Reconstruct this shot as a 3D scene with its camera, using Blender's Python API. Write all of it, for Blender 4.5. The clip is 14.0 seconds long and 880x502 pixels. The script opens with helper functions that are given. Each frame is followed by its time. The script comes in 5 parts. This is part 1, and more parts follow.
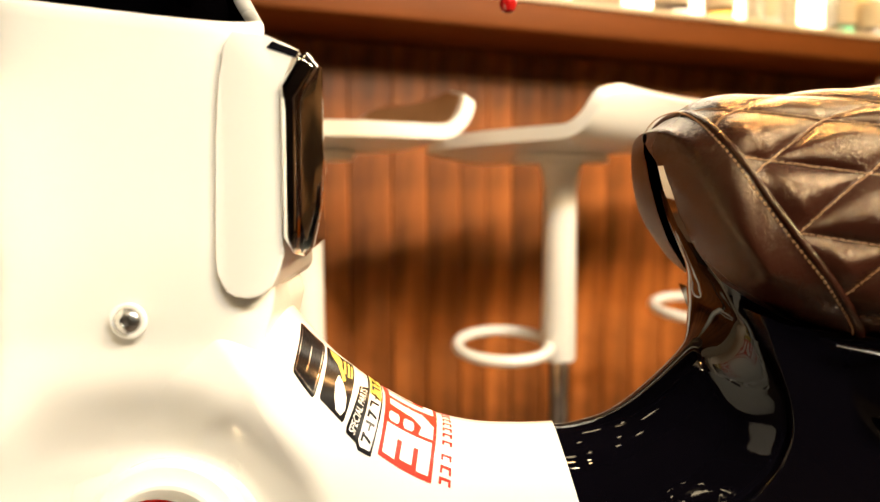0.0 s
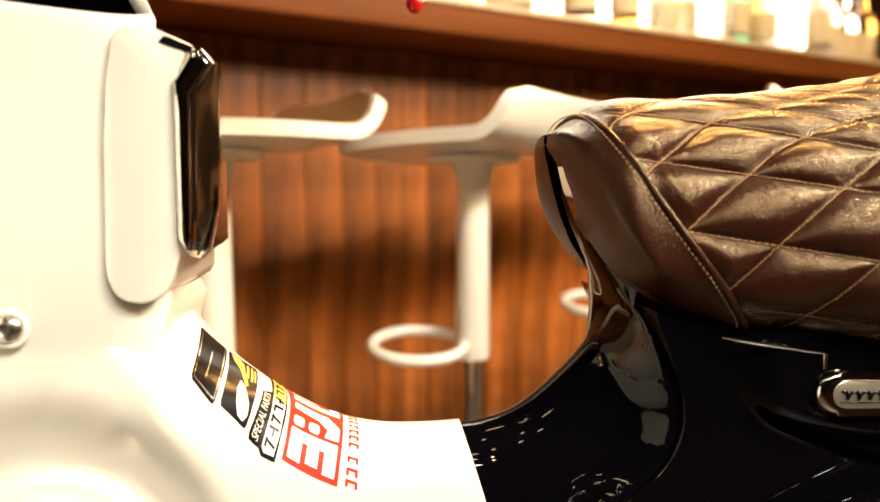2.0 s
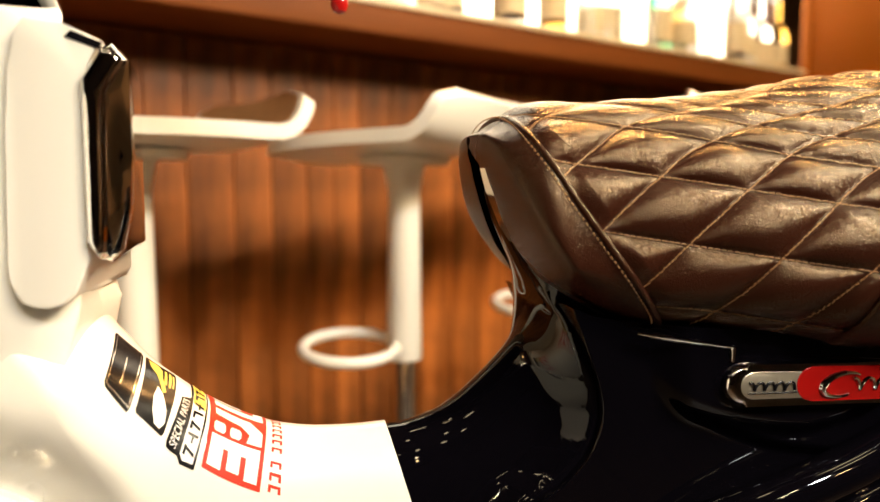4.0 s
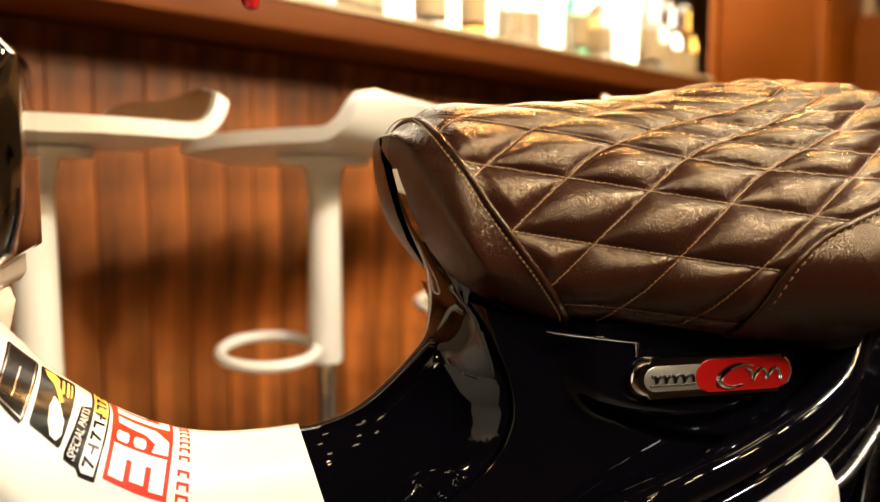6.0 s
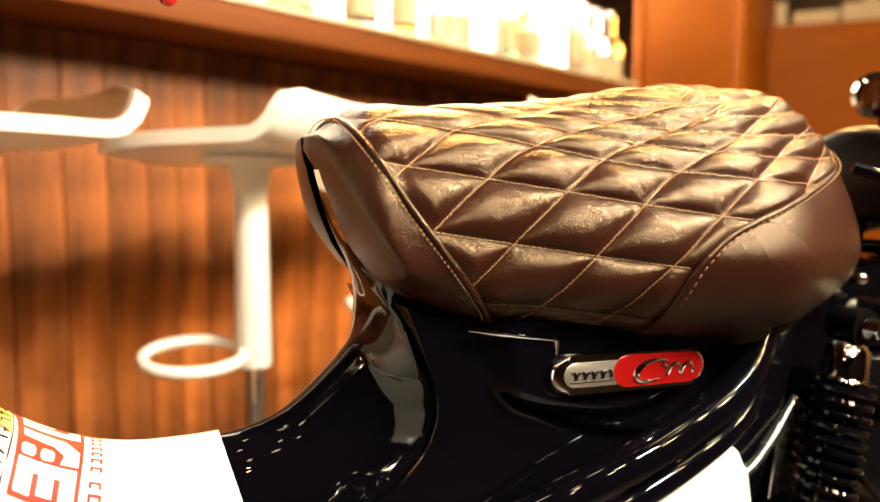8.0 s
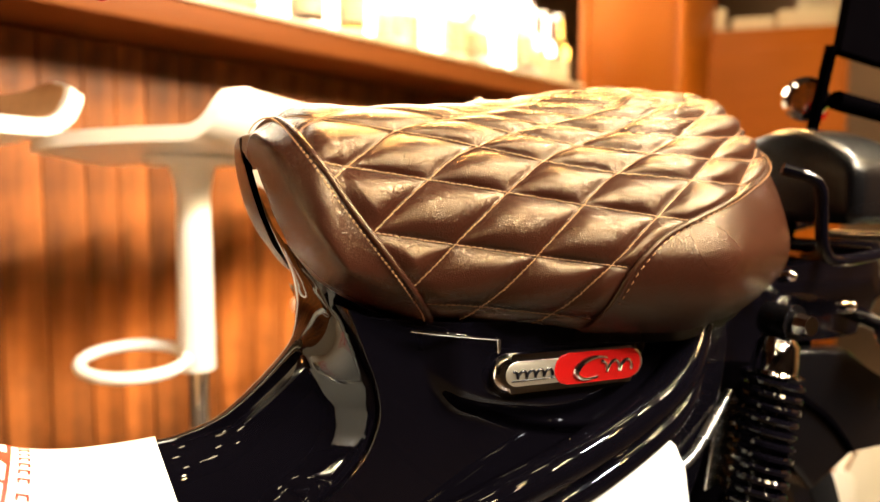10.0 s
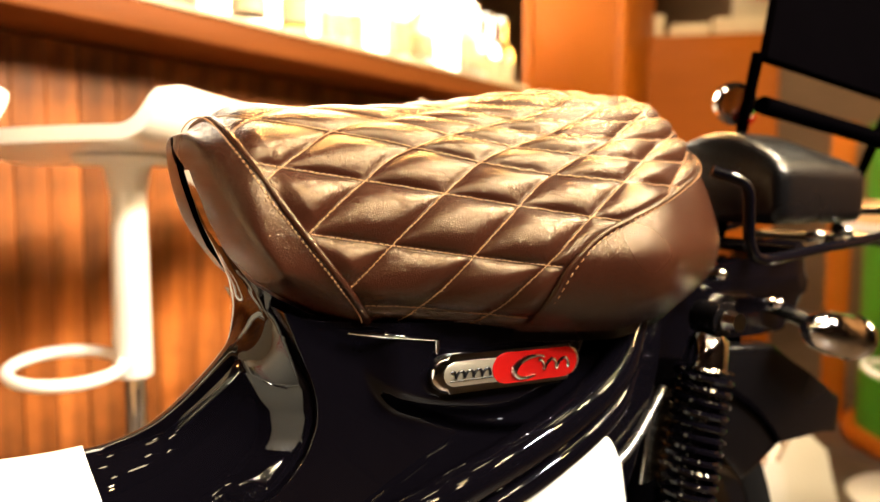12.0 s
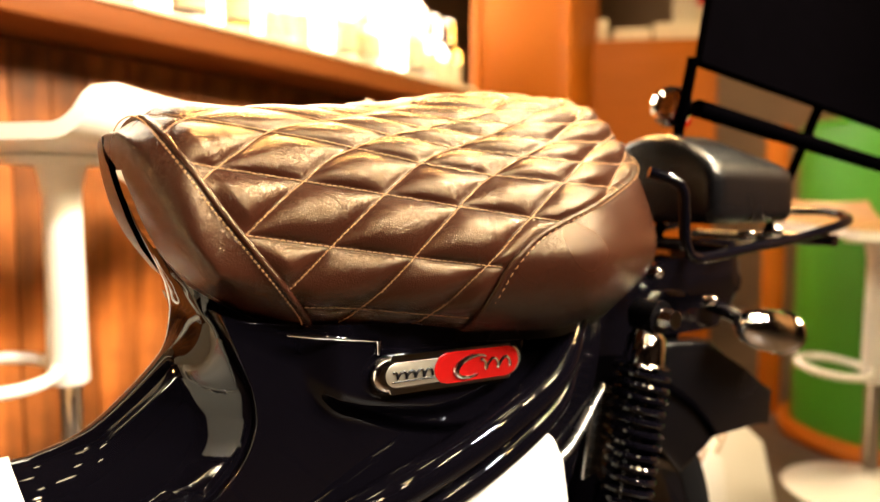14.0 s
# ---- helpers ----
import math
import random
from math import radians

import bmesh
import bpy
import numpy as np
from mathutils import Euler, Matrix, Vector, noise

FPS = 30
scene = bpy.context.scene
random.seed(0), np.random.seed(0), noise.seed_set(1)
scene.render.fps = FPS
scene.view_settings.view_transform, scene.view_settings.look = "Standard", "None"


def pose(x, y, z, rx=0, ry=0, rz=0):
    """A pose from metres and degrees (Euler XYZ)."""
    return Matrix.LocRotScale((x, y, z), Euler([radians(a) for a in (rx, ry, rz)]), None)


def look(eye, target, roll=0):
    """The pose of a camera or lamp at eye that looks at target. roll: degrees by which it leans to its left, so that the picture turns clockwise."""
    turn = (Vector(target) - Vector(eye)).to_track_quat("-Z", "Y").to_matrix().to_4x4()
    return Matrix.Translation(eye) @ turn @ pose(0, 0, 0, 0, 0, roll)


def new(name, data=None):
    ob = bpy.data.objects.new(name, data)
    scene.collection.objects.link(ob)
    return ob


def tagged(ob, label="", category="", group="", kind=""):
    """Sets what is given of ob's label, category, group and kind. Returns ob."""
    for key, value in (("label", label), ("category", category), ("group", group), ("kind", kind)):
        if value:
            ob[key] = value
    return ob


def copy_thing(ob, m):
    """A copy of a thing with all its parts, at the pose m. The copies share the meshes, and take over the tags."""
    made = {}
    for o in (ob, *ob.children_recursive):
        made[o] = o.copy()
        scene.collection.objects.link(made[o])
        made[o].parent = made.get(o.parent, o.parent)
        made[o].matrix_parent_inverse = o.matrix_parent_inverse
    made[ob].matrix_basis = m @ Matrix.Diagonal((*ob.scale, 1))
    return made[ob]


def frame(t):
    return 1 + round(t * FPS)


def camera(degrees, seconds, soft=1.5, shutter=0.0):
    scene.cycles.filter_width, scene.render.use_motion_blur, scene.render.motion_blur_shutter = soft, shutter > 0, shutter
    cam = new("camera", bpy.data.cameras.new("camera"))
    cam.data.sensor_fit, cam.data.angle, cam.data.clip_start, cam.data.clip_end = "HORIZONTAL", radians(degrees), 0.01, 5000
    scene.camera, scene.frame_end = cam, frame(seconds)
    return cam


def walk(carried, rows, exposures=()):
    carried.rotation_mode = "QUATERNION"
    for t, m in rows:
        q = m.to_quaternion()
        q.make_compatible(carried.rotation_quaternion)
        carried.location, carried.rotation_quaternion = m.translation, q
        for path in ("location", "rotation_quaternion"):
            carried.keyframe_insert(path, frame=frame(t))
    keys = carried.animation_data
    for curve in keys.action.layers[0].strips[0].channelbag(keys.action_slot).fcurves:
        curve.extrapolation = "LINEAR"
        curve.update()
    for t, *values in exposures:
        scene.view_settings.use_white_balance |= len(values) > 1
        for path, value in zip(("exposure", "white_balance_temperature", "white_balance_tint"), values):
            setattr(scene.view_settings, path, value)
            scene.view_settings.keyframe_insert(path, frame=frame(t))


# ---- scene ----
cam = camera(64.5, 14.0)
METRES, EYE, TILT, LEAN, TURN = 0.0626, 0.72, -5.0, 0.0, 0.0
ROWS = [
    (0.0, 0.0000, 0.0000, 0.0000, 0.000, 0.000, 0.000),
    (0.5, 0.0669, -0.0008, 0.0010, -2.064, -0.001, 0.206),
    (1.0, 0.1073, 0.0062, 0.0016, -3.687, -0.013, 0.307),
    (1.5, 0.1546, 0.0014, -0.0009, -5.092, 0.000, 0.424),
    (2.0, 0.1864, -0.0034, -0.0004, -6.474, -0.012, 0.527),
    (2.5, 0.2257, -0.0087, -0.0063, -7.872, 0.011, 0.662),
    (3.0, 0.2582, -0.0192, -0.0093, -8.976, 0.035, 0.738),
    (5.5, 0.4555, -0.0827, -0.0124, -16.243, -0.004, 1.280),
    (6.0, 0.4909, -0.0998, -0.0144, -17.651, -0.018, 1.366),
    (6.5, 0.5355, -0.1166, -0.0197, -19.181, -0.008, 1.460),
    (7.0, 0.5675, -0.1324, -0.0170, -20.529, -0.059, 1.577),
    (7.5, 0.6019, -0.1489, -0.0201, -21.848, -0.055, 1.689),
    (8.0, 0.6325, -0.1660, -0.0222, -22.898, -0.067, 1.772),
    (10.5, 0.7731, -0.2284, -0.0242, -27.910, -0.184, 2.163),
    (11.0, 0.8038, -0.2466, -0.0297, -28.982, -0.186, 2.252),
    (11.5, 0.8243, -0.2642, -0.0292, -29.982, -0.228, 2.309),
    (12.0, 0.8532, -0.2800, -0.0288, -31.076, -0.258, 2.388),
    (12.5, 0.8710, -0.2959, -0.0291, -31.841, -0.287, 2.435),
    (13.0, 0.8991, -0.3209, -0.0323, -33.018, -0.312, 2.543),
    (13.5, 0.9276, -0.3382, -0.0355, -34.122, -0.340, 2.604),
    (14.0, 0.9469, -0.3501, -0.0350, -35.124, -0.371, 2.691),
]
walk(cam, [(t, pose(0, 0, EYE, TILT, LEAN, TURN) @ pose(METRES * x, METRES * y, METRES * z, 90 + pitch, roll, yaw)) for t, x, y, z, yaw, pitch, roll in ROWS],
     [(0.0, 0.45), (3.0, 0.35), (5.5, 0.15), (6.5, 0.3), (8.0, 1.0), (10.5, 1.38), (14.0, 1.45)])
cam.data.dof.use_dof = True
cam.data.dof.focus_distance = 0.51
cam.data.dof.aperture_fstop = 3.0

# ---- light ----
world = bpy.data.worlds.new("dim_room")
world.use_nodes = True
world.node_tree.nodes["Background"].inputs[0].default_value = (1.0, 0.8, 0.6, 1)
world.node_tree.nodes["Background"].inputs[1].default_value = 0.05
scene.world = world


def spot_lamp(name, eye, target, power, colour, degrees=70, radius=0.03):
    data = bpy.data.lights.new(name, "SPOT")
    data.energy, data.color, data.spot_size, data.spot_blend, data.shadow_soft_size = power, colour, radians(degrees), 0.6, radius
    ob = new(name, data)
    ob.matrix_world = look(eye, target)
    return ob


WARM, GOLD = (1.0, 0.80, 0.50), (1.0, 0.66, 0.30)
for x, y, p in ((0.9, -1.45, 90), (1.4, -1.2, 95), (1.85, -0.9, 55)):
    spot_lamp("ceiling_spot", (x, y, 2.4), (-0.05 + 0.12 * x, 0.5, 0.58), p, (1.0, 1.0, 0.96), 55, 0.06)
for k in range(10):
    x, y = -0.10 + 0.42 * (k % 5) + 0.08 * math.sin(5 * k), -1.85 + 0.45 * (k // 5) + 0.08 * math.cos(3 * k)
    spot_lamp("downlight", (x, y, 2.3), (0.6 * x + 0.1, 0.45, 0.65), (6, 7, 10, 14, 16)[k % 5], WARM if k % 3 else GOLD, 70, 0.04)
for x, y, p in ((0.7, 1.6, 120), (1.2, 1.8, 190), (2.0, 1.5, 200)):
    spot_lamp("counter_lamp", (x, y, 2.3), (0.45, 0.5, 0.75), 0.5 * p, (1.0, 0.50, 0.16), 40, 0.10)
for x, y, p in ((1.85, 0.2, 165), (2.55, -1.1, 70)):
    spot_lamp("side_lamp", (x, y, 2.2), (0.45, 0.45, 0.68), p, (1.0, 0.84, 0.56), 34, 0.10)
# Unseen fill lamps, added to brighten the bar front, stools, boxes and far end.
for x, y, tx, ty, p in ((1.2, -0.5, 0.05, 1.4, 105), (2.1, -0.1, 0.8, 1.8, 165), (-0.9, 0.6, -0.5, 1.4, 30), (1.9, 1.4, 2.3, 1.9, 30), (2.0, 0.4, 2.1, 1.0, 45), (1.3, 0.35, 1.4, 0.85, 85)):
    spot_lamp("bar_fill", (x, y, 2.45 if y > 0.2 else 1.95), (tx, ty, 0.7), p, (1.0, 0.74, 0.42), 62, 0.22)
# Unseen lamp added so the chrome has a bright east wall to reflect.
for x, y, tx, ty in ((2.6, -1.2, 4.2, 0.2),):
    spot_lamp("wall_fill", (x, y, 2.4), (tx, ty, 1.0), 110, GOLD, 100, 0.05)


# ---- materials ----
def material(name, colour, rough=0.5, metal=0.0, spread=0.12, scale=30.0, bump=0.0, bump_scale=200.0, coat=0.0, rough_spread=0.08, stretch=(1, 1, 1), spec=0.5):
    m = bpy.data.materials.new(name)
    m.use_nodes = True
    nt = m.node_tree
    b = nt.nodes["Principled BSDF"]
    b.inputs["Metallic"].default_value = metal
    b.inputs["Coat Weight"].default_value = coat
    b.inputs["Specular IOR Level"].default_value = spec
    b.inputs["Coat Roughness"].default_value = 0.03
    tc = nt.nodes.new("ShaderNodeTexCoord")
    mp = nt.nodes.new("ShaderNodeMapping")
    mp.inputs["Scale"].default_value = stretch
    nt.links.new(tc.outputs["Object"], mp.inputs[0])
    n = nt.nodes.new("ShaderNodeTexNoise")
    n.inputs["Scale"].default_value, n.inputs["Detail"].default_value = scale, 6
    nt.links.new(mp.outputs[0], n.inputs["Vector"])
    mix = nt.nodes.new("ShaderNodeMix")
    mix.data_type = "RGBA"
    mix.inputs[6].default_value = (*[max(0, c * (1 - spread)) for c in colour], 1)
    mix.inputs[7].default_value = (*[min(1, c * (1 + spread)) for c in colour], 1)
    nt.links.new(n.outputs["Fac"], mix.inputs[0])
    nt.links.new(mix.outputs[2], b.inputs["Base Color"])
    rr = nt.nodes.new("ShaderNodeMapRange")
    rr.inputs[3].default_value, rr.inputs[4].default_value = max(0.0, rough - rough_spread), min(1, rough + rough_spread)
    n2 = nt.nodes.new("ShaderNodeTexNoise")
    n2.inputs["Scale"].default_value = scale * 0.23
    nt.links.new(mp.outputs[0], n2.inputs["Vector"])
    nt.links.new(n2.outputs["Fac"], rr.inputs[0])
    nt.links.new(rr.outputs[0], b.inputs["Roughness"])
    if bump:
        n3 = nt.nodes.new("ShaderNodeTexNoise")
        n3.inputs["Scale"].default_value, n3.inputs["Detail"].default_value = bump_scale, 4
        nt.links.new(mp.outputs[0], n3.inputs["Vector"])
        bm_ = nt.nodes.new("ShaderNodeBump")
        bm_.inputs["Strength"].default_value, bm_.inputs["Distance"].default_value = bump, 0.002
        nt.links.new(n3.outputs["Fac"], bm_.inputs["Height"])
        nt.links.new(bm_.outputs[0], b.inputs["Normal"])
    return m


def leather(name, colour):
    """Pebbled brown leather: cell-like grain with creases, over slow mottling."""
    m = material(name, colour, 0.27, 0, 0.25, 18, 0, 100, 0.0, 0.05)
    nt = m.node_tree
    b = nt.nodes["Principled BSDF"]
    b.inputs["Specular IOR Level"].default_value = 0.45
    # Warm lamplight put into the highlight colour; leather itself reflects untinted.
    b.inputs["Specular Tint"].default_value = (1.0, 0.75, 0.45, 1)
    tc = nt.nodes["Texture Coordinate"]
    v = nt.nodes.new("ShaderNodeTexVoronoi")
    v.feature, v.inputs["Scale"].default_value = "DISTANCE_TO_EDGE", 640
    wob = nt.nodes.new("ShaderNodeTexNoise")
    wob.inputs["Scale"].default_value = 240
    add = nt.nodes.new("ShaderNodeVectorMath")
    add.operation = "MULTIPLY_ADD"
    add.inputs[1].default_value = (0.0017, 0.0017, 0.0017)
    nt.links.new(tc.outputs["Object"], wob.inputs["Vector"])
    nt.links.new(wob.outputs["Color"], add.inputs[0])
    nt.links.new(tc.outputs["Object"], add.inputs[2])
    nt.links.new(add.outputs[0], v.inputs["Vector"])
    ramp = nt.nodes.new("ShaderNodeMapRange")
    ramp.inputs[1].default_value, ramp.inputs[2].default_value = 0.0, 0.45
    nt.links.new(v.outputs["Distance"], ramp.inputs[0])
    fine = nt.nodes.new("ShaderNodeTexNoise")
    fine.inputs["Scale"].default_value = 900
    nt.links.new(tc.outputs["Object"], fine.inputs["Vector"])
    mul = nt.nodes.new("ShaderNodeMath")
    mul.operation = "MULTIPLY_ADD"
    mul.inputs[1].default_value = 0.35
    nt.links.new(fine.outputs["Fac"], mul.inputs[0])
    nt.links.new(ramp.outputs[0], mul.inputs[2])
    bump = nt.nodes.new("ShaderNodeBump")
    bump.inputs["Strength"].default_value, bump.inputs["Distance"].default_value = 1.0, 0.00019
    nt.links.new(mul.outputs[0], bump.inputs["Height"])
    nt.links.new(bump.outputs[0], b.inputs["Normal"])
    return m


def glow(name, colour, strength):
    m = bpy.data.materials.new(name)
    m.use_nodes = True
    b = m.node_tree.nodes["Principled BSDF"]
    b.inputs["Base Color"].default_value = (*colour, 1)
    b.inputs["Emission Color"].default_value = (*colour, 1)
    b.inputs["Emission Strength"].default_value = strength
    return m


def glass(name, colour, rough=0.03):
    m = bpy.data.materials.new(name)
    m.use_nodes = True
    b = m.node_tree.nodes["Principled BSDF"]
    b.inputs["Base Color"].default_value = (*colour, 1)
    b.inputs["Transmission Weight"].default_value = 1.0
    b.inputs["Roughness"].default_value = rough
    b.inputs["IOR"].default_value = 1.45
    return m


LEATHER = leather("brown_leather", (0.026, 0.0072, 0.0038))
PIPING = leather("piping_leather", (0.024, 0.0068, 0.0037))
THREAD = material("tan_thread", (0.30, 0.15, 0.06), 0.7, 0, 0.2, 300)
WHITE = material("pearl_white_paint", (0.82, 0.80, 0.74), 0.28, 0, 0.02, 6, coat=0.6, rough_spread=0.03)
BLACK = material("gloss_black_paint", (0.0017, 0.0014, 0.0025), 0.02, 0, 0.3, 8, coat=0.0, rough_spread=0.01, spec=0.25)
SATIN = material("satin_black_plastic", (0.002, 0.0017, 0.0022), 0.25, 0, 0.3, 40, bump=0.1, bump_scale=900, spec=0.3)
MATT = material("matt_black", (0.0005, 0.0004, 0.0006), 0.95, 0, 0.3, 40, spec=0.0)
RUBBER = material("black_rubber", (0.003, 0.0027, 0.003), 0.7, 0, 0.3, 60, bump=0.2, spec=0.15)
CHROME = material("chrome", (0.78, 0.77, 0.75), 0.03, 1, 0.03, 20, rough_spread=0.015)
CHAMPAGNE = material("satin_bright_metal", (0.78, 0.72, 0.60), 0.42, 1, 0.06, 40)
STEEL = material("brushed_steel", (0.55, 0.54, 0.52), 0.25, 1, 0.1, 60)
RED = material("red_enamel", (0.33, 0.006, 0.005), 0.2, 0, 0.1, 30, coat=0.3)
REDPRINT = material("red_print", (0.60, 0.030, 0.010), 0.5, 0, 0.06, 80, spec=0.2)
BLACKPRINT = material("black_print", (0.004, 0.0036, 0.005), 0.25, 0, 0.3, 60, spec=0.2)
YELLOWPRINT = material("yellow_print", (0.62, 0.46, 0.06), 0.4, 0, 0.06, 80)
WHITEPRINT = material("white_print", (0.82, 0.81, 0.78), 0.4, 0, 0.03, 80)
WOOD = material("stained_plank", (0.26, 0.079, 0.0155), 0.5, 0, 0.8, 5, bump=0.3, bump_scale=40, stretch=(6, 6, 0.55), spec=0.2)


def plank_variation(m):
    """Each board its own tone, with slow pale and dark patches along it."""
    nt = m.node_tree
    b = nt.nodes["Principled BSDF"]
    src = b.inputs["Base Color"].links[0].from_socket
    info = nt.nodes.new("ShaderNodeObjectInfo")
    tc = nt.nodes["Texture Coordinate"]
    slow = nt.nodes.new("ShaderNodeTexNoise")
    slow.inputs["Scale"].default_value, slow.inputs["Detail"].default_value = 3.2, 5
    nt.links.new(tc.outputs["Object"], slow.inputs["Vector"])
    offs = nt.nodes.new("ShaderNodeMath")
    offs.operation = "MULTIPLY_ADD"
    offs.inputs[1].default_value, offs.inputs[2].default_value = 0.5, 0.65
    nt.links.new(info.outputs["Random"], offs.inputs[0])
    patch = nt.nodes.new("ShaderNodeMapRange")
    patch.inputs[1].default_value, patch.inputs[2].default_value, patch.inputs[3].default_value, patch.inputs[4].default_value = 0.36, 0.66, 0.45, 1.9
    nt.links.new(slow.outputs["Fac"], patch.inputs[0])
    mul = nt.nodes.new("ShaderNodeMath")
    mul.operation = "MULTIPLY"
    nt.links.new(offs.outputs[0], mul.inputs[0])
    nt.links.new(patch.outputs[0], mul.inputs[1])
    thin = nt.nodes.new("ShaderNodeMapping")
    thin.inputs["Scale"].default_value = (34, 34, 1.6)
    nt.links.new(tc.outputs["Object"], thin.inputs[0])
    streak = nt.nodes.new("ShaderNodeTexNoise")
    streak.inputs["Scale"].default_value, streak.inputs["Detail"].default_value = 1.0, 4
    nt.links.new(thin.outputs[0], streak.inputs["Vector"])
    grain = nt.nodes.new("ShaderNodeMapRange")
    grain.inputs[1].default_value, grain.inputs[2].default_value, grain.inputs[3].default_value, grain.inputs[4].default_value = 0.35, 0.65, 0.8, 1.18
    nt.links.new(streak.outputs["Fac"], grain.inputs[0])
    both = nt.nodes.new("ShaderNodeMath")
    both.operation = "MULTIPLY"
    nt.links.new(mul.outputs[0], both.inputs[0])
    nt.links.new(grain.outputs[0], both.inputs[1])
    sc = nt.nodes.new("ShaderNodeVectorMath")
    sc.operation = "SCALE"
    nt.links.new(src, sc.inputs[0])
    nt.links.new(both.outputs[0], sc.inputs["Scale"])
    nt.links.new(sc.outputs[0], b.inputs["Base Color"])


plank_variation(WOOD)
COUNTERWOOD = material("counter_board", (0.16, 0.046, 0.009), 0.55, 0, 0.4, 5, bump=0.15, bump_scale=40, stretch=(0.6, 6, 6), spec=0.15)
ORANGEWOOD = material("orange_veneer", (0.40, 0.105, 0.006), 0.45, 0, 0.18, 5, bump=0.1, bump_scale=30, stretch=(0.8, 0.8, 8), spec=0.15)
STOOLWHITE = material("white_lacquer", (0.78, 0.76, 0.70), 0.3, 0, 0.03, 10, coat=0.3)
WALNUT = material("walnut_veneer", (0.28, 0.14, 0.06), 0.4, 0, 0.35, 6, stretch=(1, 8, 8))
FLOORM = material("dark_floor_board", (0.075, 0.05, 0.034), 0.4, 0, 0.4, 4, bump=0.2, bump_scale=40, stretch=(0.6, 6, 1))
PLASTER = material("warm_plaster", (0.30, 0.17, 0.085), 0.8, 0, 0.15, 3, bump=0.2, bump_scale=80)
GREEN = material("green_paint", (0.045, 0.22, 0.010), 0.45, 0, 0.25, 3)
PALE = material("pale_paper", (0.75, 0.62, 0.42), 0.7, 0, 0.1, 20)
# Unlit look put into the colour, so gloss paint reflects a dark room.
UNLITWALL = material("unlit_wall_tone", (0.022, 0.013, 0.010), 0.7, 0, 0.2, 3, spec=0.1)
GLASS = glass("clear_glass", (0.95, 0.96, 0.95))
GREENGLASS = glass("green_glass", (0.15, 0.6, 0.35))
FROST = glass("frosted_glass", (0.97, 0.96, 0.92), 0.45)
AMBERGLASS = glass("amber_glass", (0.8, 0.45, 0.1))
BULB = glow("warm_bulb", (1.0, 0.80, 0.50), 12)
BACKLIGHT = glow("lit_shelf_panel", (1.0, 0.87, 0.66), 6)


# ---- mesh helpers ----
def shaded(me, angle=40):
    me.polygons.foreach_set("use_smooth", [True] * len(me.polygons))
    me.set_sharp_from_angle(angle=radians(angle))
    me.update()
    return me


def mesh(name, verts, faces, angle=40):
    me = bpy.data.meshes.new(name)
    me.from_pydata([tuple(map(float, v)) for v in verts], [], faces)
    b = bmesh.new()
    b.from_mesh(me)
    bmesh.ops.recalc_face_normals(b, faces=b.faces)
    b.to_mesh(me)
    b.free()
    return shaded(me, angle)


def part(name, me, mat, parent=None, label="", at=None):
    """One mesh object, under a thing or a part."""
    if isinstance(me, bmesh.types.BMesh):
        data = bpy.data.meshes.new(name)
        bmesh.ops.recalc_face_normals(me, faces=me.faces)
        me.to_mesh(data)
        me.free()
        me = shaded(data)
    if mat and not me.materials:
        me.materials.append(mat)
    ob = new(name, me)
    if at is not None:
        ob.matrix_basis = at
    if parent:
        ob.parent = parent
    if label:
        ob["label"] = label
    return ob


def empty(name, m, label, category, group="", kind=""):
    ob = new(name)
    ob.matrix_basis = m
    return tagged(ob, label, category, group, kind)


def spline(pts, n):
    """Points evenly along a Catmull-Rom curve through pts."""
    p = np.array(pts, float)
    q = np.vstack([2 * p[0] - p[1], p, 2 * p[-1] - p[-2]])
    out = []
    for i in range(1, len(q) - 2):
        for s in np.linspace(0, 1, 24, endpoint=False):
            a, b, c, d = q[i - 1:i + 3]
            out.append(0.5 * (2 * b + (c - a) * s + (2 * a - 5 * b + 4 * c - d) * s**2 + (3 * b - a - 3 * c + d) * s**3))
    out = np.array(out + [p[-1]])
    g = np.r_[0, np.cumsum(np.linalg.norm(np.diff(out, axis=0), axis=1))]
    return np.array([np.interp(np.linspace(0, g[-1], n), g, out[:, k]) for k in range(out.shape[1])]).T


def tube(pts, r, seg=10, closed=False):
    """Verts and faces of a round tube along pts; r a number or one for each point."""
    p = np.array(pts, float)
    n = len(p)
    rr = np.broadcast_to(np.array(r, float), (n,))
    t = np.gradient(p, axis=0) if not closed else np.roll(p, -1, 0) - np.roll(p, 1, 0)
    t /= np.linalg.norm(t, axis=1)[:, None] + 1e-12
    u = np.cross(t[0], (0, 0, 1) if abs(t[0][2]) < 0.9 else (1, 0, 0))
    verts, faces = [], []
    for i in range(n):
        u = u - t[i] * (u @ t[i])
        u /= np.linalg.norm(u)
        w = np.cross(t[i], u)
        for k in range(seg):
            a = 2 * math.pi * k / seg
            verts.append(p[i] + rr[i] * (math.cos(a) * u + math.sin(a) * w))
    m = n if closed else n - 1
    for i in range(m):
        for k in range(seg):
            j = (i + 1) % n
            faces.append((i * seg + k, i * seg + (k + 1) % seg, j * seg + (k + 1) % seg, j * seg + k))
    if not closed:
        faces += [tuple(range(seg))[::-1], tuple((n - 1) * seg + k for k in range(seg))]
    return verts, faces


def merged(*pieces):
    verts, faces = [], []
    for v, f in pieces:
        k = len(verts)
        verts += list(v)
        faces += [tuple(i + k for i in q) for q in f]
    return verts, faces


